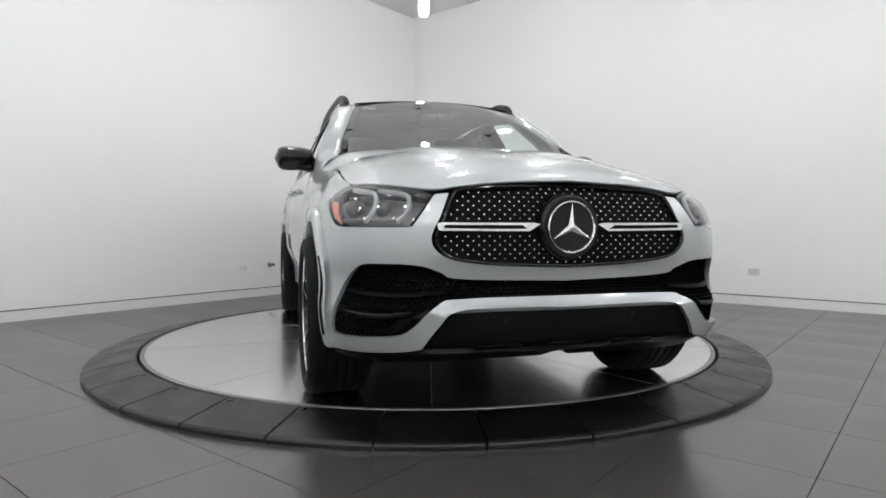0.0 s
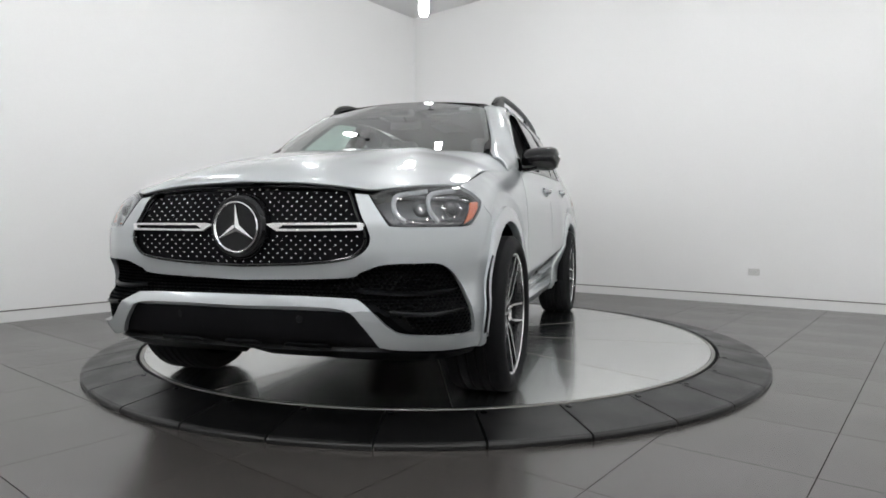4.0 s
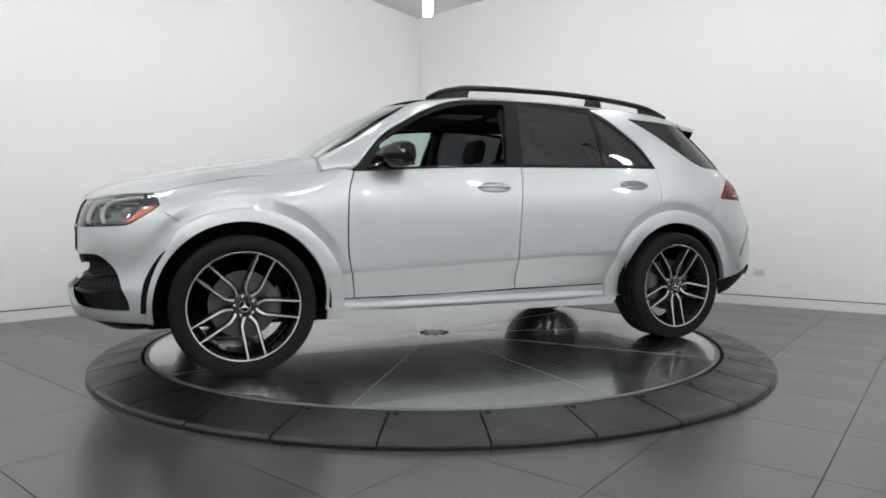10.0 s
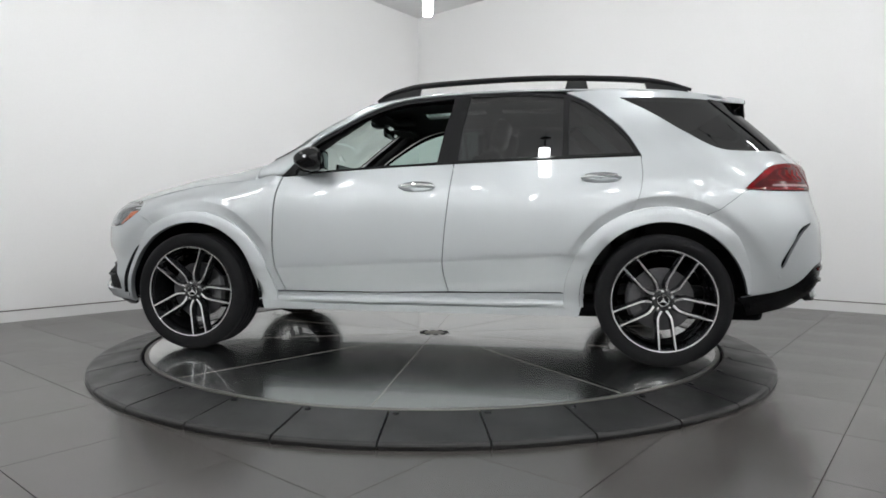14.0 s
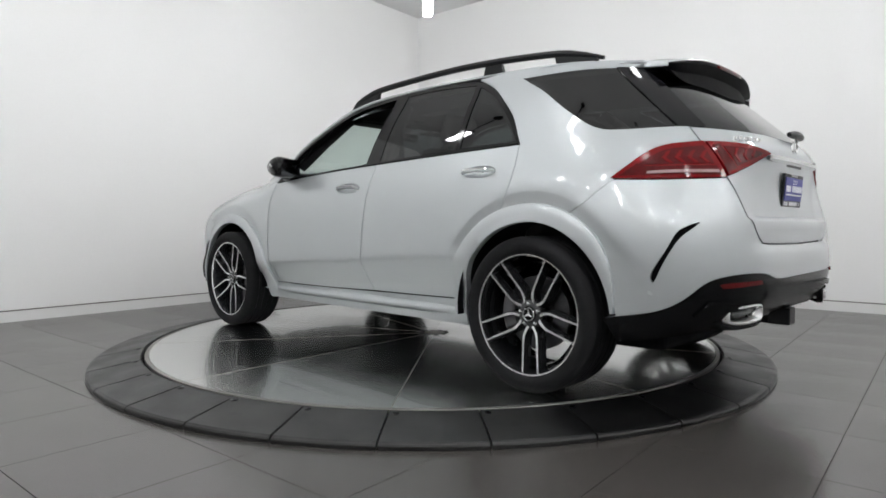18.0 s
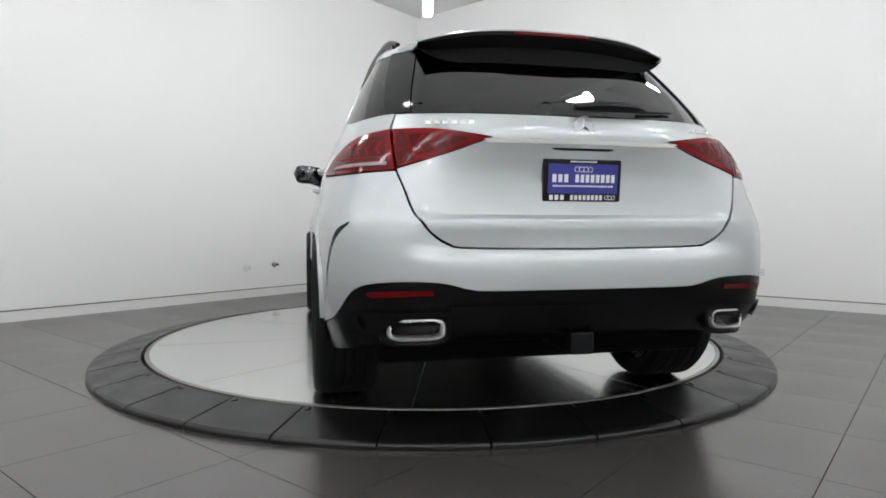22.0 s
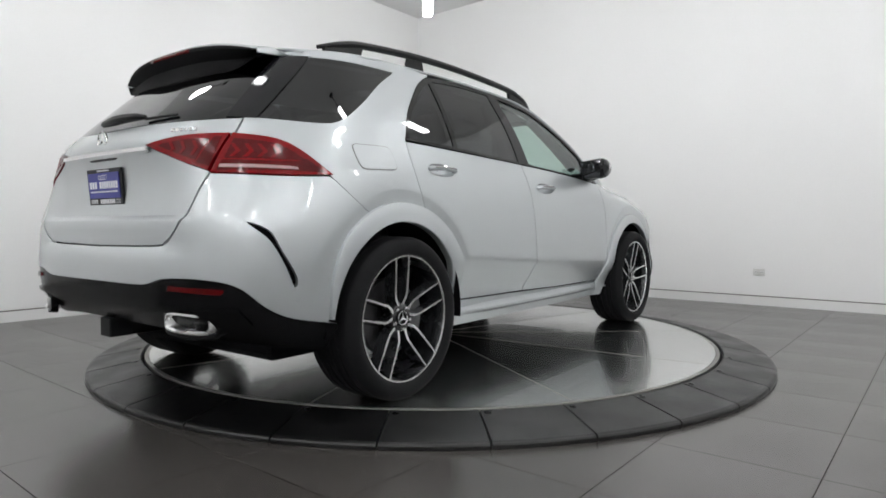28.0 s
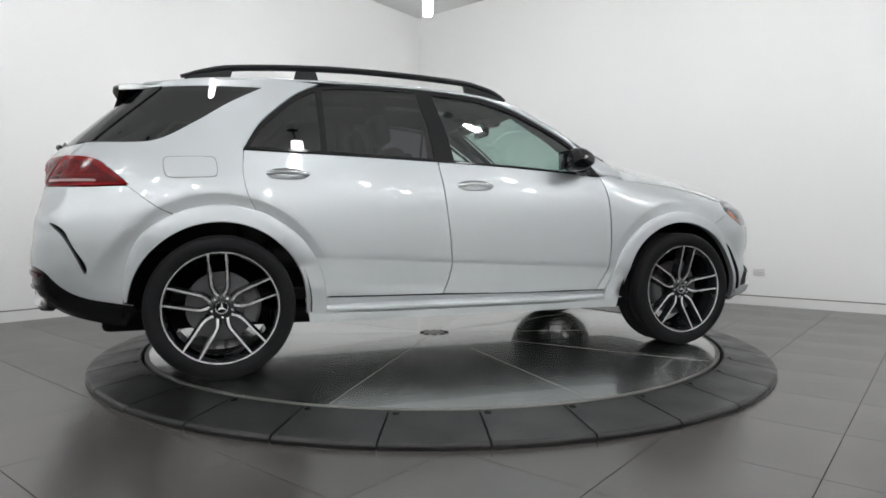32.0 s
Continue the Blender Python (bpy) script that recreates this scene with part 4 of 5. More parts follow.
sheet("spoiler_top", [[(q[0], q[1], q[2] + .002) for q in r[:4]] for r in rows], PAINT, spoiler)
sheet("high_brake_light", [[(r[3][0] - .0035, r[3][1], r[3][2] + dz) for r in rows[14:27]] for dz in (.001, -.017)], DEEPRED, spoiler, "dark red high brake light", thick=.004)
# wiper
wp = part("rear_wiper", tube(smooth_line([(-2.395, .03, 1.266), (-2.390, -.10, 1.276), (-2.382, -.22, 1.276), (-2.365, -.28, 1.273)], 5), [.012, .016, .018, .021, .023, .023, .023, .022, .021, .020, .019, .018, .016, .014, .012, .010], 8, flat=.95), DARK, car, "black rear wiper")
part("wiper_blade", tube([(-2.352, -.26, 1.268), (-2.335, -.35, 1.272), (-2.31, -.43, 1.276)], .006, 6), DARK, wp)
# tail lamps
for sg in (1, -1):
    mk = lambda pts: [(sg * a, b) for a, b in pts]
    tl = panel("tail_lamp", tail_of, mk(outline([(63.0, 1.027), (55.4, 1.128), (50.3, 1.166), (41.9, 1.182)], [(41.9, 1.182), (40.2, 1.11), (38.6, 1.024)], [(38.6, 1.022), (52, 1.017), (63.0, 1.027)])), [], RED, car, "red tail lamp with a clear lower bar", scale=ARC, step=.02, thick=.02, off=.006)
    panel("lamp_bar", tail_of, mk(outline([(55.2, 1.038), (53.6, 1.049), (40.4, 1.052)], [(40.4, 1.052), (40.2, 1.040)], [(40.2, 1.040), (55.2, 1.038)])), [], LENSBAR, tl, "pale clear strip", scale=ARC, step=.02, thick=.004, off=.010)
    panel("lamp_shade", tail_of, mk(outline([(61.0, 1.034), (57, 1.085)], [(57, 1.085), (53.8, 1.070), (40.6, 1.070)], [(40.6, 1.070), (39.8, 1.030)], [(39.8, 1.030), (61.0, 1.034)])), [], DEEPRED, tl, scale=ARC, step=.02, thick=.003, off=.0075)
    panel("lamp_field", tail_of, mk(outline([(57, 1.077), (53.6, 1.118), (50, 1.144), (42.4, 1.158)], [(42.4, 1.158), (41.0, 1.077)], [(41.0, 1.077), (57, 1.077)])), [], DEEPRED, tl, scale=ARC, step=.02, thick=.002, off=.0072)
    for k in range(4):
        a0 = 50.5 - 2.6 * k
        panel("light_chevron", tail_of, mk([(a0, 1.082), (a0 + 1.3, 1.105), (a0, 1.135), (a0 - .8, 1.135), (a0 + .4, 1.105), (a0 - .8, 1.082)]), [], RED, tl, scale=ARC, step=.02, thick=.003, off=.0088)
    tg = panel("gate_lamp", tail_of, mk(outline([(41.3, 1.181), (33, 1.176), (20.9, 1.148)], [(20.9, 1.145), (30, 1.082), (38.0, 1.031)], [(38.0, 1.031), (39.7, 1.11), (41.3, 1.181)])), [], RED, car, "red lamp on the tailgate", scale=ARC, step=.02, thick=.02, off=.006)
    panel("lamp_shade", tail_of, mk(outline([(39.9, 1.165), (38.3, 1.165)], [(38.3, 1.165), (35.3, 1.062)], [(35.3, 1.062), (38.2, 1.043)], [(38.2, 1.043), (39.9, 1.165)])), [], DEEPRED, tg, scale=ARC, step=.02, thick=.003, off=.0075)
    panel("lamp_field", tail_of, mk(outline([(37.5, 1.158), (32, 1.155), (25, 1.142)], [(25, 1.138), (30, 1.104), (35.0, 1.072)], [(35.0, 1.072), (37.5, 1.158)])), [], DEEPRED, tg, scale=ARC, step=.02, thick=.002, off=.0072)
    for k in range(3):
        a0 = 34.5 - 2.8 * k
        panel("light_chevron", tail_of, mk([(a0, 1.088 + .012 * k), (a0 + .9, 1.12), (a0, 1.150), (a0 - .8, 1.150), (a0 + .1, 1.12), (a0 - .8, 1.088 + .012 * k)]), [], RED, tg, scale=ARC, step=.02, thick=.003, off=.0088)
    panel("reflector", tail_of, mk(outline([(41.4, .560), (41.1, .580), (30.6, .588)], [(30.6, .588), (30.4, .570)], [(30.4, .570), (41.4, .560)])), [], DEEPRED, car, "red reflector strip", scale=ARC, step=.02, thick=.01, off=.004)
    # exhaust trim
    xe = float(rear_at(sg * 36.0, .442)[0])
    rings = []
    for k, o in ((1.0, -.06), (1.0, .004), (.97, .010), (.90, .011), (.84, .004), (.80, -.05)):
        row = []
        for a in np.linspace(0, 2 * math.pi, 41):
            c, sn = math.cos(a), math.sin(a)
            hy, hz = .100 - (1 - k) * .085, .041 - (1 - k) * .085
            y, z = hy * math.copysign(abs(c) ** .45, c), hz * math.copysign(abs(sn) ** .5, sn)
            row.append((xe - .022 - o + .24 * y + 3.2 * max(0, y) ** 2, sg * (.643 + y), .443 + z - .05 * y))
        rings.append(row)
    bezel = []
    for k, o in ((1.30, -.03), (1.26, .000), (1.16, .004), (1.06, .001), (1.03, -.03)):
        row = []
        for a in np.linspace(0, 2 * math.pi, 41):
            c, sn = math.cos(a), math.sin(a)
            y, z = (.100 + (k - 1) * .085) * math.copysign(abs(c) ** .45, c), (.041 + (k - 1) * .085) * math.copysign(abs(sn) ** .5, sn)
            row.append((xe - .016 - o + .24 * y + 3.2 * max(0, y) ** 2, sg * (.643 + y), .443 + z - .05 * y))
        bezel.append(row)
    sheet("exhaust_bezel", bezel, VALANCE, car, "black exhaust bezel")
    et = sheet("exhaust_trim", rings, SATIN, car, "chrome exhaust surround")
    part("exhaust_mouth", ([r for r in rings[-1][:-1]], [list(range(len(rings[-1]) - 1))]), SHELL, et)
    xs, ys = rear_at(sg * 54.6, .525)
    part("parking_sensor", lathe([(0, .002), (.010, .002), (.012, 0)], 16), PAINT, car).matrix_basis = Matrix.Translation((float(xs), float(ys), .535)) @ Vector((-.35, sg, 0)).to_track_quat("Y", "Z").to_matrix().to_4x4()
panel("valance_ledge", tail_of, mirror_outline([(0, .528), (26, .530), (28.5, .514), (44, .508)], [(44, .508), (46.5, .440)], [(46.5, .440), (43.5, .440)], [(43.5, .440), (43.0, .494), (29, .496), (24.5, .506), (0, .506)]), [], VALANCE, car, "black moulded ledge", scale=ARC, step=.03, thick=.014, off=.009)
# bright grip bar over the plate
panel("grip_bar", tail_of, mirror_outline([(0, 1.112), (20, 1.113), (21.8, 1.128), (19.8, 1.140), (0, 1.143)]), [], PAINT, car, "silver grip bar with a chrome edge", scale=ARC, step=.02, thick=.02, off=.012)
panel("grip_edge", tail_of, mirror_outline([(0, 1.127), (20.6, 1.125), (21.6, 1.131), (20.4, 1.139), (0, 1.142)]), [], CHROME, car, "chrome strip", scale=ARC, step=.02, thick=.01, off=.0165)
# black strip paints in shadow below the middle of the grip bar
panel("grip_shadow", tail_of, mirror_outline([(0, 1.102), (6, 1.102), (7, 1.110), (0, 1.113)]), [], GLOSS, car, scale=ARC, step=.02, thick=.01, off=.003)
# number plate
pl = part("plate_holder", block((.012, .318, .160), (0, 0, 0), .006), DARK, car, "black plate frame")
pl.matrix_basis = pose(-2.404, 0, .990, 0, -5, 0)
part("plate", block((.004, .286, .112), (-.008, 0, .006), .002), BLUE, pl, "blue number plate with white printing")
for y0, y1, n, h, z in ((.055, -.055, 12, .006, .071), (.130, .058, 3, .030, .008), (.036, -.132, 8, .030, .008), (.125, -.125, 20, .007, -.021), (.138, .072, 3, .019, -.064), (.052, -.085, 8, .019, -.064)):
    step = (y1 - y0) / n
    for k in range(n):
        part("print_bar", block((.002, abs(step) * .66, h), (-.0105 if -.05 < z < .06 else -.0066, y0 + step * (k + .5), z), 0), WHITE, pl)
for k in range(3):
    part("print_ring", ([(-.0070, -.100 - .014 * k + r * math.cos(a), -.064 + r * math.sin(a)) for r in (.0065, .009) for a in np.linspace(0, 2 * math.pi, 17)[:-1]], [(i, (i + 1) % 16, 16 + (i + 1) % 16, 16 + i) for i in range(16)]), WHITE, pl)
for k in range(4):
    part("print_ring", ([(-.0108, .027 - .018 * k + r * math.cos(a), .042 + r * math.sin(a)) for r in (.0085, .011) for a in np.linspace(0, 2 * math.pi, 17)[:-1]], [(i, (i + 1) % 16, 16 + (i + 1) % 16, 16 + i) for i in range(16)]), WHITE, pl)
# emblem, lettering as bars
def emblem(r, depth, parent, m, ring_m, plate_m, name="emblem", label="chrome ring with a three-armed star"):
    o = part(name, lathe([(r * .90, -depth * .3), (r * .93, depth * .7), (r * .965, depth), (r, depth * .6), (r * 1.01, -depth * .3)], 48), ring_m, parent, label)
    o.matrix_basis = m
    if plate_m:
        part("emblem_plate", lathe([(0, depth * .15), (r * .93, depth * .1), (r * .93, -depth * .3)], 48), plate_m, o)
    for k in range(3):
        a = math.pi / 2 + k * 2 * math.pi / 3
        d, e = np.array((math.cos(a), math.sin(a))), np.array((-math.sin(a), math.cos(a)))
        tip, l, rr, back = d * r * .92, e * r * .135 + d * r * .08, -e * r * .135 + d * r * .08, -d * r * .02
        f = lambda q, y: (q[0], y, q[1])
        v = [f((0, 0), depth * 1.15), f(tip, depth * .75), f(l, depth * .3), f(rr, depth * .3)]
        part("star_arm", (v, [(0, 1, 2), (0, 3, 1)]), ring_m, o)
    return o


back = Matrix.Rotation(math.pi / 2, 4, "Z")
emblem(.042, .006, car, Matrix.Translation((-2.412, 0, 1.191)) @ back, CHROME, None)
for y0, y1, n, z in ((.600, .415, 6, 1.200), (-.475, -.60, 6, 1.200)):
    for k in range(n):
        y = y0 + (y1 - y0) * (k + .5) / n
        xx = float(rear_at(math.degrees(math.atan2(y, .95)), z)[0])
        part("letter_bar", block((.006, abs(y1 - y0) / n * .7, .018 if y0 > 0 else .014), (0, 0, 0), .002), CHROME, car).matrix_basis = pose(xx + .002, y, z, 0, 0, -math.degrees(y * .4))
# tow hitch
h = part("tow_hitch", block((.10, .095, .085), (-2.37, 0, .368), .006), DARK, car, "black tow hitch receiver")
part("hitch_tube", block((.30, .07, .07), (-2.2, 0, .36), .006), DARK, h)
part("crossbar", block((.09, 1.0, .05), (-2.16, 0, .372), .02, 3), SHELL, car)


# ---- grille, lamps and intake ----
panel("grille", nose_of, mirror_outline(GRILLE), [], SHELL, car, "black grille with a field of small chrome pins", scale=ARC, step=.03, thick=.04, off=-.020)
grille = [o for o in car.children if o.name == "grille"][0]
rim_pts = mirror_outline(GRILLE)
gx, gy = front_at(rim_pts[:, 0], rim_pts[:, 1])
part("grille_rim", tube([(x + .002, y, z) for x, y, z in zip(gx, gy, rim_pts[:, 1])], .007, 8, closed=True), GLOSS, grille)
stud = lathe([(0, .0040), (.0028, .0034), (.0042, .0012), (.0044, -.002)], 10, "x")
me = None
g_poly = mirror_outline([(a * .965, .82 + (z - .82) * .93) for a, z in GRILLE])
for row in range(18):
    z = .673 + .0172 * row
    if abs(z - .812) < .022:
        continue
    for k in range(-16, 17):
        th = (k + (.5 if row % 2 else 0)) * 1.92
        if not inside(g_poly, np.array([(th, z)]))[0]:
            continue
        x, y = front_at(th, z)
        if float(y) ** 2 + (z - .814) ** 2 < .132 ** 2:
            continue
        o = part("chrome_pin", stud if me is None else me, CHROME, grille)
        me = o.data
        o.matrix_basis = pose(float(x) - .0175, float(y), z, 0, 0, th * .35)
for sg in (1, -1):
    ends = [(sg * a, b) for a, b in ((6.0, .824), (7.5, .8285), (15, .829), (24.0, .829), (24.6, .826), (24.4, .803), (24.0, .800), (15, .798), (8.3, .797))]
    hole = [(sg * a, b) for a, b in ((8.4, .806), (9.6, .8200), (23.4, .8215), (23.5, .8085), (15, .8060))]
    panel("chrome_blade", nose_of, np.array(ends), [np.array(hole)], SATIN, grille, "satin silver grille blade", scale=ARC, step=.02, thick=.012, off=.012)
boss = part("emblem_boss", lathe([(.0, .055), (.118, .055), (.124, .050), (.132, .03), (.138, -.02)], 56), GLOSS, grille)
turn_f = Matrix.Rotation(-math.pi / 2, 4, "Z")
boss.matrix_basis = Matrix.Translation((2.325, 0, .813)) @ turn_f
emblem(.104, .010, grille, Matrix.Translation((2.381, 0, .813)) @ turn_f, CHROME, GLOSS, "front_emblem")
for sg in (1, -1):
    mk = lambda pts: [(sg * a, b) for a, b in pts]
    lamp_line = mk(outline(LAMP_TOP, LAMP_LOW, LAMP_IN))
    hl = panel("headlight", nose_of, lamp_line, [], LAMPGREY, car, "grey headlight with curved light guides and amber marker", scale=ARC, step=.025, thick=0, off=-.065)
    cv = panel("headlight_lens", nose_of, lamp_line, [], LENS, hl, scale=ARC, step=.02, thick=.0, off=-.001)
    cv.visible_shadow = False
    x, y = front_at(np.array(lamp_line)[:, 0], np.array(lamp_line)[:, 1])
    lp = np.array(lamp_line)
    rows = []
    for o in (-.002, -.075):
        rows.append([(a + o * .85, b + sg * o * .4, c) for a, b, c in zip(x, y, lp[:, 1])] + [(x[0] + o * .85, y[0] + sg * o * .4, lp[0, 1])])
    sheet("headlight_frame", rows, GLOSS, hl)
    panel("brow", nose_of, mk(outline([(25.7, .938), (29.2, .963), (37.6, .983), (44.4, .993)], [(44.4, .993), (44.6, .984), (37.6, .974), (29.5, .953), (26.2, .930)])), [], GLOSS, hl, scale=ARC, step=.02, thick=.02, off=-.003)
    panel("amber_marker", nose_of, mk(np.array([(46.2, .921), (49.4, .927), (48.3, .895), (45.9, .853), (43.3, .829), (43.9, .845), (45.2, .880)])), [], AMBER, hl, "amber side marker", scale=ARC, step=.02, thick=.004, off=-.010)

    def on_lamp(pts, off):
        out = []
        for th, z in pts:
            px, py = front_at(sg * th, z)
            out.append((float(px) + off * math.cos(math.radians(th * .8)), float(py) + off * sg * math.sin(math.radians(th * .8)), z))
        return out
    for p0 in ([(44.5, .965), (40.5, .955), (38.3, .945), (37.3, .925), (37.0, .895), (37.6, .86), (38.6, .833)], [(37.5, .957), (33.5, .945), (31.6, .935), (30.9, .915), (30.8, .885), (31.4, .855), (32.6, .833)]):
        part("light_guide", tube(on_lamp([(a - 1.2, b) for a, b in smooth_line(p0, 5)], -.030), .0100, 8), GUIDE, hl, "pale curved light guide")
    for th, z, r in ((41.2, .885, .034), (34.6, .885, .034)):
        c = on_lamp([(th, z)], -.055)[0]
        pr = part("projector", lathe([(0, .030), (r * .6, .024), (r * .9, .010), (r, -.01), (r * 1.12, -.012), (r * 1.12, -.04)], 24), CALIPER, hl, "round projector lens")
        pr.matrix_basis = Matrix.Translation(c) @ Vector((1, sg * .35, 0)).to_track_quat("Y", "Z").to_matrix().to_4x4()
    for z0 in (.84, .93):
        part("lamp_fin", tube(on_lamp([(a, z0) for a in np.linspace(31, 43.5, 10)], -.050), .010, 6), CALIPER, hl)
    # intake blades
    for z0, a0, a1 in ((.562, 23.5, 41.2), (.484, 28.5, 42.6)):
        rows = []
        for off, dz in ((-.060, .012), (-.026, .009), (-.020, .003), (-.028, -.008), (-.060, -.006)):
            rows.append(on_lamp([(a, z0 + dz - .012 * math.sin(math.pi * (a - a0) / (a1 - a0))) for a in np.linspace(a0, a1, 14)], off))
        sheet("intake_blade", rows, DARK, car, "thin black intake blade")
    part("parking_sensor", lathe([(0, .002), (.010, .002), (.012, 0)], 16), PAINT, car).matrix_basis = Matrix.Translation((2.022, sg * float(side(2.022, .469)), .469)) @ Vector((.45, sg, 0)).to_track_quat("Y", "Z").to_matrix().to_4x4()
    ps = on_lamp([(12.8, .452)], -.026)[0]
    part("parking_sensor", lathe([(0, .004), (.013, .004), (.015, 0)], 16), DARK, car).matrix_basis = Matrix.Translation(ps) @ Vector((1, sg * .1, 0)).to_track_quat("Y", "Z").to_matrix().to_4x4()
    panel("splitter", nose_of, mk(outline([(0, .3), (26, .318), (38, .300), (47.5, .294)], [(47.5, .294), (46.5, .275), (36, .262), (20, .268), (0, .268)])), [], DARK, car, "black front splitter", scale=ARC, step=.03, thick=.02, off=-.006)
for a0, a1 in ((-18.5, -9), (-4.2, 4.2), (9, 18.5)):
    panel("skid_insert", nose_of, np.array([(a0 + .8, .345), (a1 - .8, .345), (a1, .325), (a0, .325)]), [], DARK, car, "dark skid insert", scale=ARC, step=.03, thick=.01, off=-.010)
# honeycomb lattice of the intake
verts, faces = [], []
pit = mirror_outline([(0, .60), (20.5, .616), (27, .672), (37.5, .668), (43, .47), (43.6, .39), (34, .395), (24, .52), (0, .537)])
for r in range(22):
    for k in range(-48, 49):
        th, z = (k + .5 * (r % 2)) * .95, .385 + r * .0136
        if not inside(pit, np.array([(th, z)]))[0]:
            continue
        n0 = len(verts)
        for rad, off in ((.55, -.048), (.40, -.040), (.30, -.050)):
            for j in range(6):
                a = j * math.pi / 3 + math.pi / 6
                t2, z2 = th + rad * math.cos(a) * .98, z + rad * .0165 * math.sin(a)
                x, y = front_at(t2, z2)
                verts.append((float(x) + off, float(y), z2))
        for ring_i in range(2):
            for j in range(6):
                faces.append((n0 + ring_i * 6 + j, n0 + ring_i * 6 + (j + 1) % 6, n0 + ring_i * 6 + 6 + (j + 1) % 6, n0 + ring_i * 6 + 6 + j))
tagged(part("intake_mesh", (verts, faces, False), DARK, car), kind="stuff")

# ---- mirrors, handles, fuel flap ----
for sg in (1, -1):
    mr = part("door_mirror", tube([(.745, sg * .862, 1.165), (.72, sg * .90, 1.168), (.69, sg * .94, 1.182)], [.055, .042, .046], 10, flat=.55), GLOSS, car, "gloss black door mirror with a bright strip")
    rows = []
    for i in range(13):
        k = i / 12
        y = .856 + .240 * k
        sh = (1 - abs(2 * k - 1) ** 4.5) ** .5 * (.86 + .14 * k) if 0 < k < 1 else .05
        hx, hz = .126 * max(sh, .08), .078 * max(sh, .08)
        cz = 1.229 + .008 * k
        rows.append([(.664 - .05 * k + hx * .92 * (abs(math.cos(a)) ** .75) * (1 if math.cos(a) > 0 else -.72), sg * y, cz + hz * (abs(math.sin(a)) ** .8) * (1 - .45 * max(0, math.cos(a)) if math.sin(a) > 0 else -1 + .30 * max(0, math.cos(a)))) for a in np.linspace(0, 2 * math.pi, 25)])
    sheet("mirror_shell", rows, GLOSS, mr)
    # dark reflection comes from the glass colour, not from the room
    part("mirror_glass", block((.004, .15, .115), (.556, sg * .975, 1.231), .02, 3), MIRROR, mr, "mirror glass with a dark reflection put into its colour")
    part("indicator_strip", tube(smooth_line([(.716, sg * .92, 1.240), (.710, sg * .98, 1.244), (.684, sg * 1.05, 1.246), (.630, sg * 1.093, 1.244)], 5), .009, 8, flat=1.1), SATIN, mr, "bright indicator strip")
    for (hx, hz), door in zip(HANDLES, ("front_door", "rear_door")):
        d = [o for o in car.children if o.name.split(".")[0] == door and o.data.vertices[0].co.y * sg > 0][0]
        y = float(side(hx, hz))
        rings = []
        for k, deep in ((1.01, .002), (.97, .012), (.82, .024), (.5, .030), (.05, .031)):
            q = cup_line(hx, hz, k)
            ys = side(q[:, 0], q[:, 1]) - deep
            rings.append([(px, sg * float(py), pz) for (px, pz), py in zip(q, ys)] + [(q[0, 0], sg * float(ys[0]), q[0, 1])])
        sheet("handle_cup", rings, PAINT, d)
        hp = [(hx + .112, y - .002, hz + .006), (hx + .085, y + .016, hz + .010), (hx + .03, y + .026, hz + .012), (hx - .03, y + .027, hz + .012), (hx - .085, y + .018, hz + .009), (hx - .112, y - .002, hz + .004)]
        part("door_handle", tube([(a, sg * b, c) for a, b, c in smooth_line(hp, 5)], [.010] + [.0145] * 24 + [.010], 12, flat=.80), PAINT, d, "silver pull handle with a chrome strip")
        part("handle_strip", tube([(a, sg * (b + .012), c + .006) for a, b, c in smooth_line(hp, 5)[4:-4]], .0045, 6), CHROME, d)
fl = smooth_line([(-1.775, 1.150), (-1.76, 1.176), (-1.70, 1.181), (-1.60, 1.186), (-1.535, 1.184), (-1.515, 1.165), (-1.508, 1.110), (-1.515, 1.082), (-1.55, 1.073), (-1.65, 1.068), (-1.735, 1.065), (-1.765, 1.085)], 4, True)
# raised dark sheet paints the shade of the gap round the flap
panel("fuel_flap_gap", side_of(-1), fl, [], GAP, car, step=.03, thick=.002, off=.0012)
c = fl.mean(0)
panel("fuel_flap", side_of(-1), c + (fl - c) * np.array((.972, .94)), [], PAINT, car, "silver fuel flap", step=.03, thick=.003, off=.003)

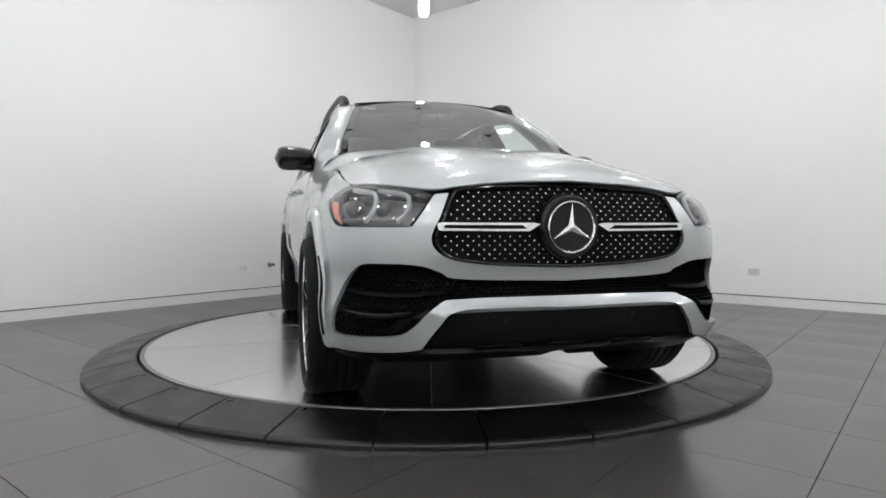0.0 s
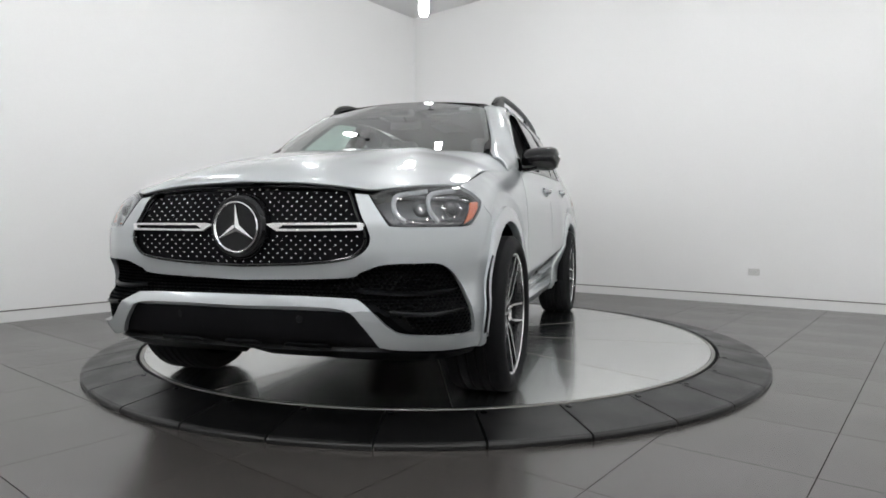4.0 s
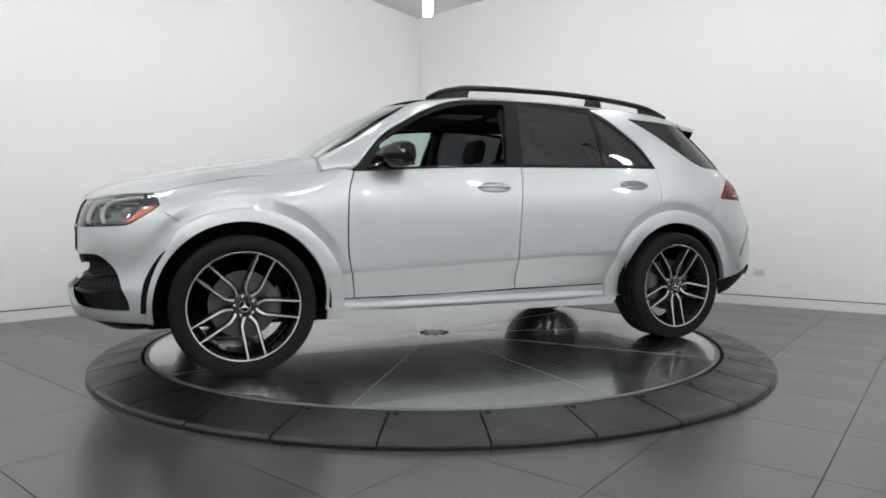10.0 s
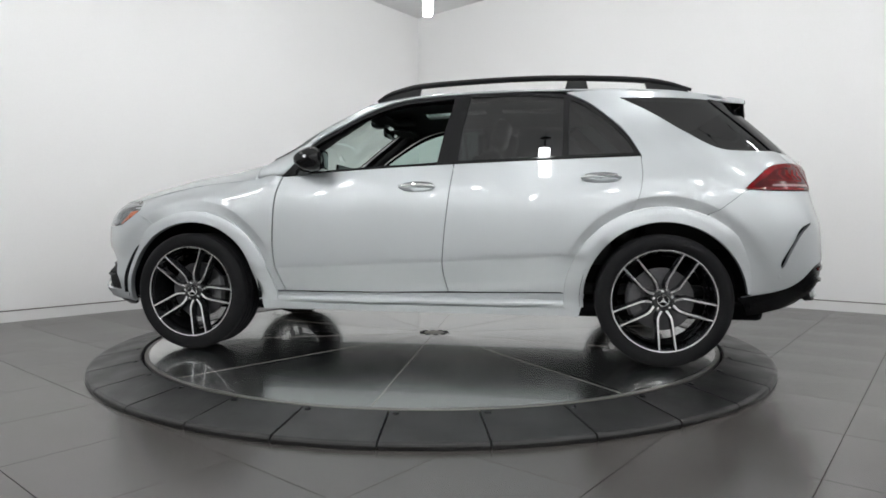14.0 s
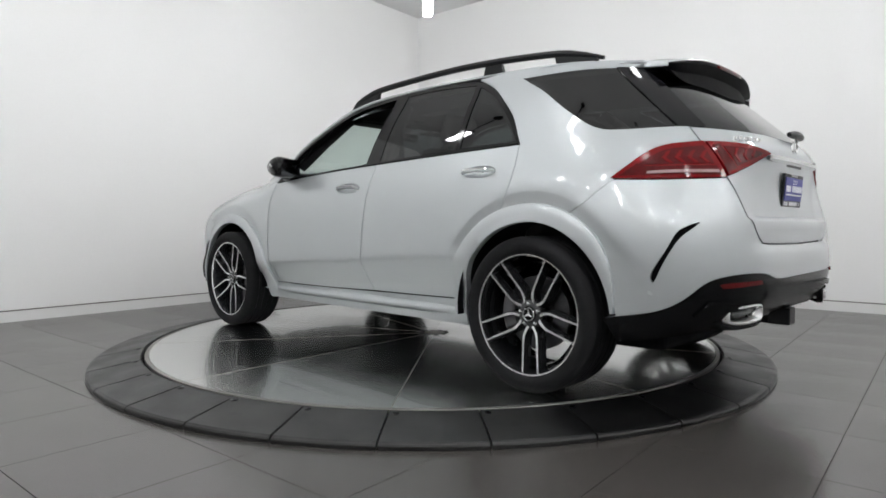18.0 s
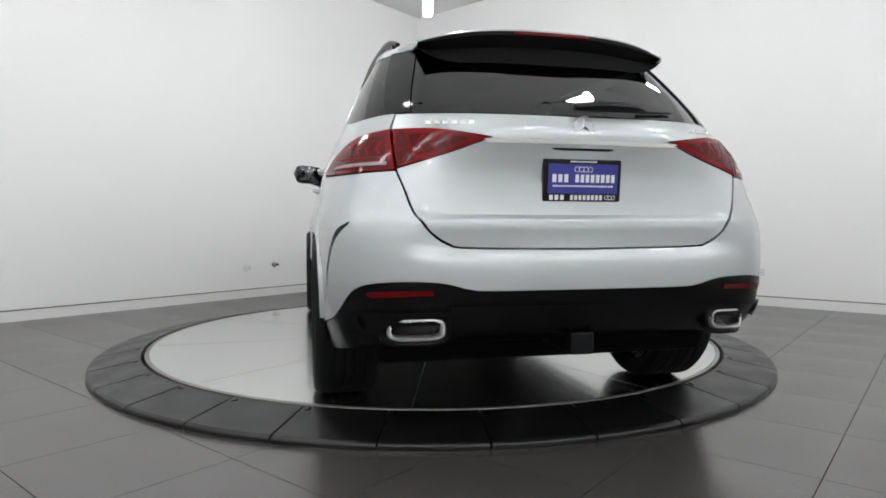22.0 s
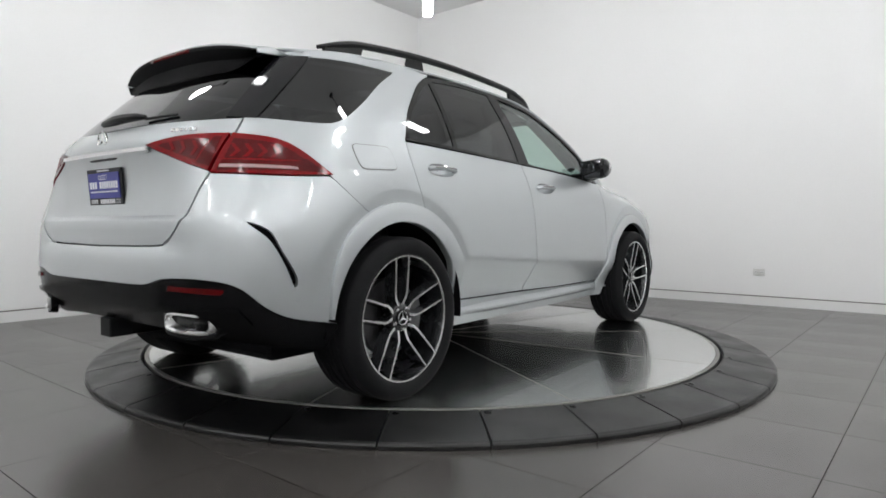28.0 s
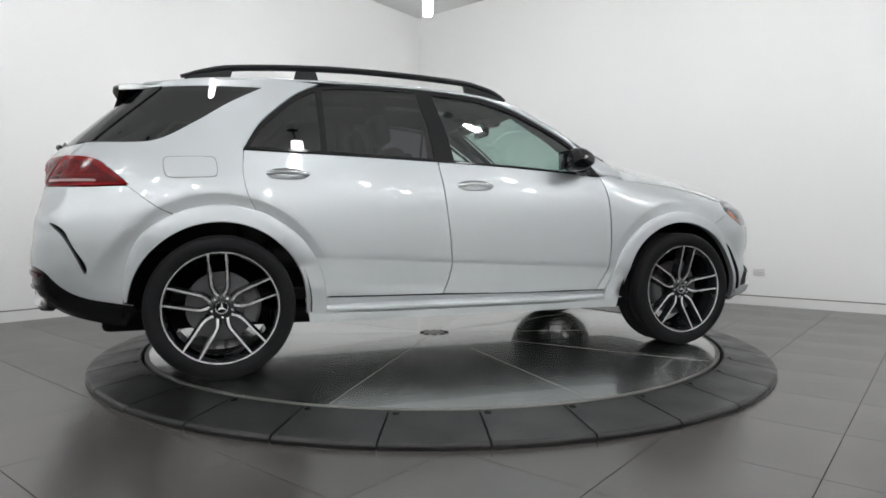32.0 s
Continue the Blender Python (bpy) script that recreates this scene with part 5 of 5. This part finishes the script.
# ---- wheels ----
def wheel(cx, sg, spin):
    w = new("wheel")
    w.parent = car
    w.matrix_basis = pose(cx, 0, HUB_Z, 0, 0, 0)
    f = lambda pr: [(r, sg * y) for r, y in pr]
    prof = [(.292, .955), (.300, .975), (.308, .984), (.325, .991), (.345, .992), (.364, .984), (.377, .968)]
    tread = []
    for k, y in enumerate(np.linspace(.958, .735, 31)):
        g = min(abs(y - q) for q in (.905, .862, .818, .775))
        tread.append((.3845 - .0006 * ((y - .84) / .1) ** 2 - (.008 if g < .0045 else 0), y))
    part("tyre", lathe(f(prof + tread + [(.372, .715), (.34, .70), (.30, .715)]), 72), TYRE, w, "black low-profile tyre")
    part("rim", lathe(f([(.300, .945), (.302, .966), (.297, .971), (.289, .969), (.284, .958), (.281, .93), (.272, .86), (.264, .76), (.290, .73)]), 72), RIMDARK, w, "black alloy rim with machined twin spokes")
    part("rim_lip", lathe(f([(.2985, .9695), (.2975, .9745), (.2905, .9735), (.2885, .9675)]), 72), ALLOY, w, "bright machined rim edge")
    part("rim_barrel", lathe(f([(.258, .93), (.262, .72)]), 48), RIMDARK, w)
    # each pair of arms leaves the hub at one point, spreads to a knee and runs on side by side
    way = smooth_line([(.046, .004), (.060, .0125), (.084, .028), (.112, .0385), (.16, .0415), (.22, .0435), (.2885, .0460)], 4)
    for k in range(5):
        ang = math.radians(spin + 72 * k)
        c, sn = math.cos(ang), math.sin(ang)
        put = lambda q, y: (-(c * q[0] - sn * q[1]) if sg > 0 else c * q[0] - sn * q[1], sg * y, sn * q[0] + c * q[1])
        for s in (1, -1):
            arm, face = [], []
            for i, q in enumerate(way):
                t = way[min(i + 1, len(way) - 1)] - way[max(i - 1, 0)]
                e = np.array((-t[1], t[0])) / np.hypot(*t)
                k0 = i / (len(way) - 1)
                hw, yy = .0078 - .0030 * k0, .936 + .031 * k0 ** 1.6
                arm.append([put((q + e * hw * o) * (1, s), yy + d) for o, d in ((-1.9, -.055), (-1.15, -.008), (-1.0, -.0005), (1.0, -.0005), (1.3, -.010), (2.9, -.055))])
                face.append([put((q + e * hw * o) * (1, s), yy + d) for o, d in ((-1.0, -.004), (-.92, .0010), (.92, .0010), (1.0, -.004))])
            sp = sheet("spoke", arm, RIMDARK, w)
            sheet("spoke_face", face, ALLOY, sp, "bright machined face")
    part("hub", lathe(f([(.075, .90), (.070, .935), (.058, .941), (.036, .941)]), 32), RIMDARK, w)
    part("centre_cap", lathe(f([(0, .950), (.034, .949), (.038, .945), (.039, .930)]), 28), GLOSS, w, "centre cap with a star")
    emblem(.033, .003, w, pose(0, .949 * sg, 0, 0, 0, 0 if sg > 0 else 180), SATIN, None, "cap_emblem", "small bright star")
    for k in range(5):
        a = math.radians(spin + 36 + 72 * k)
        part("wheel_bolt", lathe([(0, .014), (.0065, .013), (.0085, .004), (.009, 0)], 10), SATIN, w).matrix_basis = pose(-sg * .054 * math.cos(a) if sg > 0 else .054 * math.cos(a), .936 * sg, .054 * math.sin(a), 0, 0, 0 if sg > 0 else 180)
    part("brake_disc", lathe(f([(.07, .86), (.075, .875), (.10, .876), (.10, .868), (.185, .868), (.185, .836), (.08, .836)]), 48), DISC, w, "steel brake disc")
    a0 = math.radians(180 if cx > 0 else 0)
    cal = [[(r * math.cos(a), sg * y, r * math.sin(a)) for r, y in ((.125, .85), (.125, .893), (.150, .905), (.188, .902), (.205, .885), (.205, .83))] for a in np.linspace(a0 - .5, a0 + .5, 9)]
    sheet("caliper", cal, CALIPER, w, "grey brake caliper")
    return w


wheel(TRACK_X, 1, 66)
wheel(-TRACK_X, 1, 59)
wheel(TRACK_X, -1, 8)
wheel(-TRACK_X, -1, 22)
for ob in [o for o in car.children if o.name.split(".")[0] == "wheel"]:
    ob["label"] = "wide tyre on a black and machined twin-spoke alloy wheel"

# paper labels inside the top of the windscreen
for y in (-.47, .44):
    c = glass_top(y / .556) * .90 + glass_low(y / .556) * .10
    part("sticker", block((.002, .085, .022), (0, 0, 0), 0), WHITE, car, "small white paper label").matrix_basis = pose(float(c[0]) + .006, float(c[1]), float(c[2]) - .002, 0, 52, 0)


# ---- cabin, seen through the glass ----
part("cabin_floor", block((2.6, 1.5, .06), (-.5, 0, .42), .02), CARPET, car)
dash = part("dashboard", block((.50, 1.46, .30), (.86, 0, 1.02), .09, 4), LEATHER, car, "black dashboard")
part("instrument_panel", block((.02, .62, .13), (.64, .20, 1.185), .006), GLOSS, dash)
part("firewall", block((.06, 1.45, .6), (1.06, 0, .75), .01), SHELL, car)
for sg in (1, -1):
    panel("door_trim", side_of(sg), outline([(.88, .45), (.86, 1.125)], [(.86, 1.125), (-.25, 1.185), (-1.35, 1.215)], [(-1.35, 1.215), (-1.2, .9), (-1.0, .45)], [(-1.0, .45), (.88, .45)]), [], LEATHER, car, step=.08, thick=.05, off=-.09)
    seat = part("front_seat", block((.52, .52, .18), (-.02, sg * .37, .66), .07, 4), LEATHER, car, "black leather front seat")
    lean = Matrix.Translation((-.30, sg * .37, .72)) @ pose(0, 0, 0, 0, -16, 0)
    part("seat_back", block((.16, .52, .62), (0, 0, .31), .07, 4, lean), LEATHER, seat)
    part("side_bolster", join(block((.14, .09, .52), (.05, .22, .30), .04, 3, lean), block((.14, .09, .52), (.05, -.22, .30), .04, 3, lean)), LEATHER, seat)
    part("headrest", block((.11, .27, .20), (0, 0, .75), .05, 4, lean), LEATHER, seat)
    for y in (-.06, .06):
        part("headrest_post", tube([lean @ Vector((0, y, .60)), lean @ Vector((0, y, .68))], .007, 8), CHROME, seat)
    part("seat_belt", tube([(-.30, sg * .70, 1.40), (-.33, sg * .705, 1.1), (-.30, sg * .70, .6)], .018, 6, flat=.3), CARPET, car)
    part("pillar_trim", tube([(-.26, sg * .60, 1.60), (-.25, sg * .685, 1.42), (-.24, sg * .755, 1.20)], .04, 8), LINER, car)
    part("pillar_trim", tube([(.80, sg * .72, 1.26), (.60, sg * .655, 1.42), (.36, sg * .585, 1.585)], .035, 8), LINER, car)
    part("pillar_trim", tube([(-1.00, sg * .62, 1.60), (-1.2, sg * .68, 1.42), (-1.38, sg * .76, 1.22)], .055, 8), LINER, car)
    part("cargo_side", block((.62, .05, .45), (-1.72, sg * .66, .90), .02), CARPET, car)
rear = part("rear_bench", block((.50, 1.30, .16), (-1.0, 0, .64), .06, 4), LEATHER, car, "black leather rear bench")
lean = Matrix.Translation((-1.28, 0, .70)) @ pose(0, 0, 0, 0, -20, 0)
part("bench_back", block((.15, 1.30, .58), (0, 0, .29), .06, 4, lean), LEATHER, rear)
for y in (-.42, 0, .42):
    part("bench_headrest", block((.10, .25, .15), (0, y, .655), .04, 3, lean), LEATHER, rear)
part("cargo_floor", block((.95, 1.3, .05), (-1.9, 0, .72), .01), CARPET, car)
part("cargo_cover", block((.85, 1.28, .02), (-1.85, 0, 1.10), .006), CARPET, car)
# headliner with the roof window
hl_rows = [[(x, .55 * s, float(roof_mid(x)) - .034 * s * s - .05) for s in np.linspace(-1, 1, 17)] for x in np.linspace(.44, -1.95, 20)]
sheet("headliner", hl_rows, LINER, car)
# opaque sheets under the lining; light through the roof is their grey
for x0, x1 in ((.10, -.36), (-.48, -.90)):
    sheet("roof_window", [[(x, .12 * s, float(roof_mid(x)) - .005 * s * s - .054) for s in np.linspace(-1, 1, 9)] for x in np.linspace(x0, x1, 6)], ROOFWIN, car, "opaque grey sheet painting in light through the roof window")
st = part("steering_wheel", tube([(.47 + .07 * math.sin(a), .37 + .185 * math.cos(a), 1.03 + .17 * math.sin(a)) for a in np.linspace(0, 2 * math.pi, 33)[:-1]], .017, 10, closed=True), LEATHER, car, "black leather steering wheel")
part("steering_boss", block((.06, .16, .13), (.50, .37, 1.02), .03, 3, None), LEATHER, st)
part("steering_spoke", join(block((.02, .30, .03), (.49, .37, 1.03), .008), block((.02, .03, .16), (.46, .37, .95), .008)), LEATHER, st)
mi = part("interior_mirror", block((.03, .24, .065), (.40, 0, 1.525), .015, 3), GLOSS, car, "black interior mirror")
part("mirror_stem", tube([(.41, 0, 1.55), (.45, 0, 1.60)], .012, 8), DARK, mi)
part("sensor_housing", block((.12, .14, .05), (.47, 0, 1.60), .02, 3, None), DARK, car)
part("roof_console", block((.20, .18, .04), (.30, 0, 1.615), .015, 3), LINER, car)
for y in (.36, -.36):
    part("sun_visor", block((.16, .36, .018), (.36, y, 1.578), .008), LINER, car)


# ---- floor tiles ----
TU, TV = .600, .592
iu0, iu1 = math.floor((U_NEAR + 1.12) / TU), math.ceil((U_FAR + 1.12) / TU)
iv0, iv1 = math.floor((V_FAR - .944) / TV), math.ceil((V_NEAR - .944) / TV)


def tile_mesh(a0, a1, b0, b1):
    e, z = .0018, FLOOR
    v, f = [], []
    for inset, zz in ((0, z - .0035), (0, z)):
        for u, w in ((a0 + e + inset, b0 + e + inset), (a1 - e - inset, b0 + e + inset), (a1 - e - inset, b1 - e - inset), (a0 + e + inset, b1 - e - inset)):
            v.append((u, w, zz))
    f += [(i, (i + 1) % 4, 4 + (i + 1) % 4, 4 + i) for i in range(4)]
    f.append((4, 5, 6, 7))
    return v, f


full = None
for i in range(iu0, iu1):
    for j in range(iv0, iv1):
        a0, a1 = -1.12 + TU * i, -1.12 + TU * (i + 1)
        b0, b1 = .944 + TV * j, .944 + TV * (j + 1)
        c = plan((a0 + a1) / 2, (b0 + b1) / 2)
        ca0, ca1, cb0, cb1 = max(a0, U_NEAR), min(a1, U_FAR), max(b0, V_FAR), min(b1, V_NEAR)
        if ca1 - ca0 < .02 or cb1 - cb0 < .02:
            continue
        whole = (ca0, ca1, cb0, cb1) == (a0, a1, b0, b1)
        if whole and full is not None:
            t = part("tile", full, TILE, floor)
        else:
            mid = ((ca0 + ca1) / 2, (cb0 + cb1) / 2)
            vv, ff = tile_mesh(ca0 - mid[0], ca1 - mid[0], cb0 - mid[1], cb1 - mid[1])
            vv = [tuple(U * u + V * w + Vector((0, 0, zz))) for u, w, zz in vv]
            t = part("tile", (vv, [q[::-1] for q in ff]), TILE, floor)
            if whole:
                full = t.data
        t.location = plan((ca0 + ca1) / 2, (cb0 + cb1) / 2)


def motions():
    """The plate and the car on it turn together at an even pace."""
    turn = lambda t: pose(0, 0, 0, 0, 0, TURN_START + TURN_RATE * t)
    times = [i * .5 for i in range(65)]
    walk(table, [(t, turn(t)) for t in times])
    walk(car, [(t, turn(t) @ Matrix.Translation((*CAR_SHIFT, 0))) for t in times])


motions()
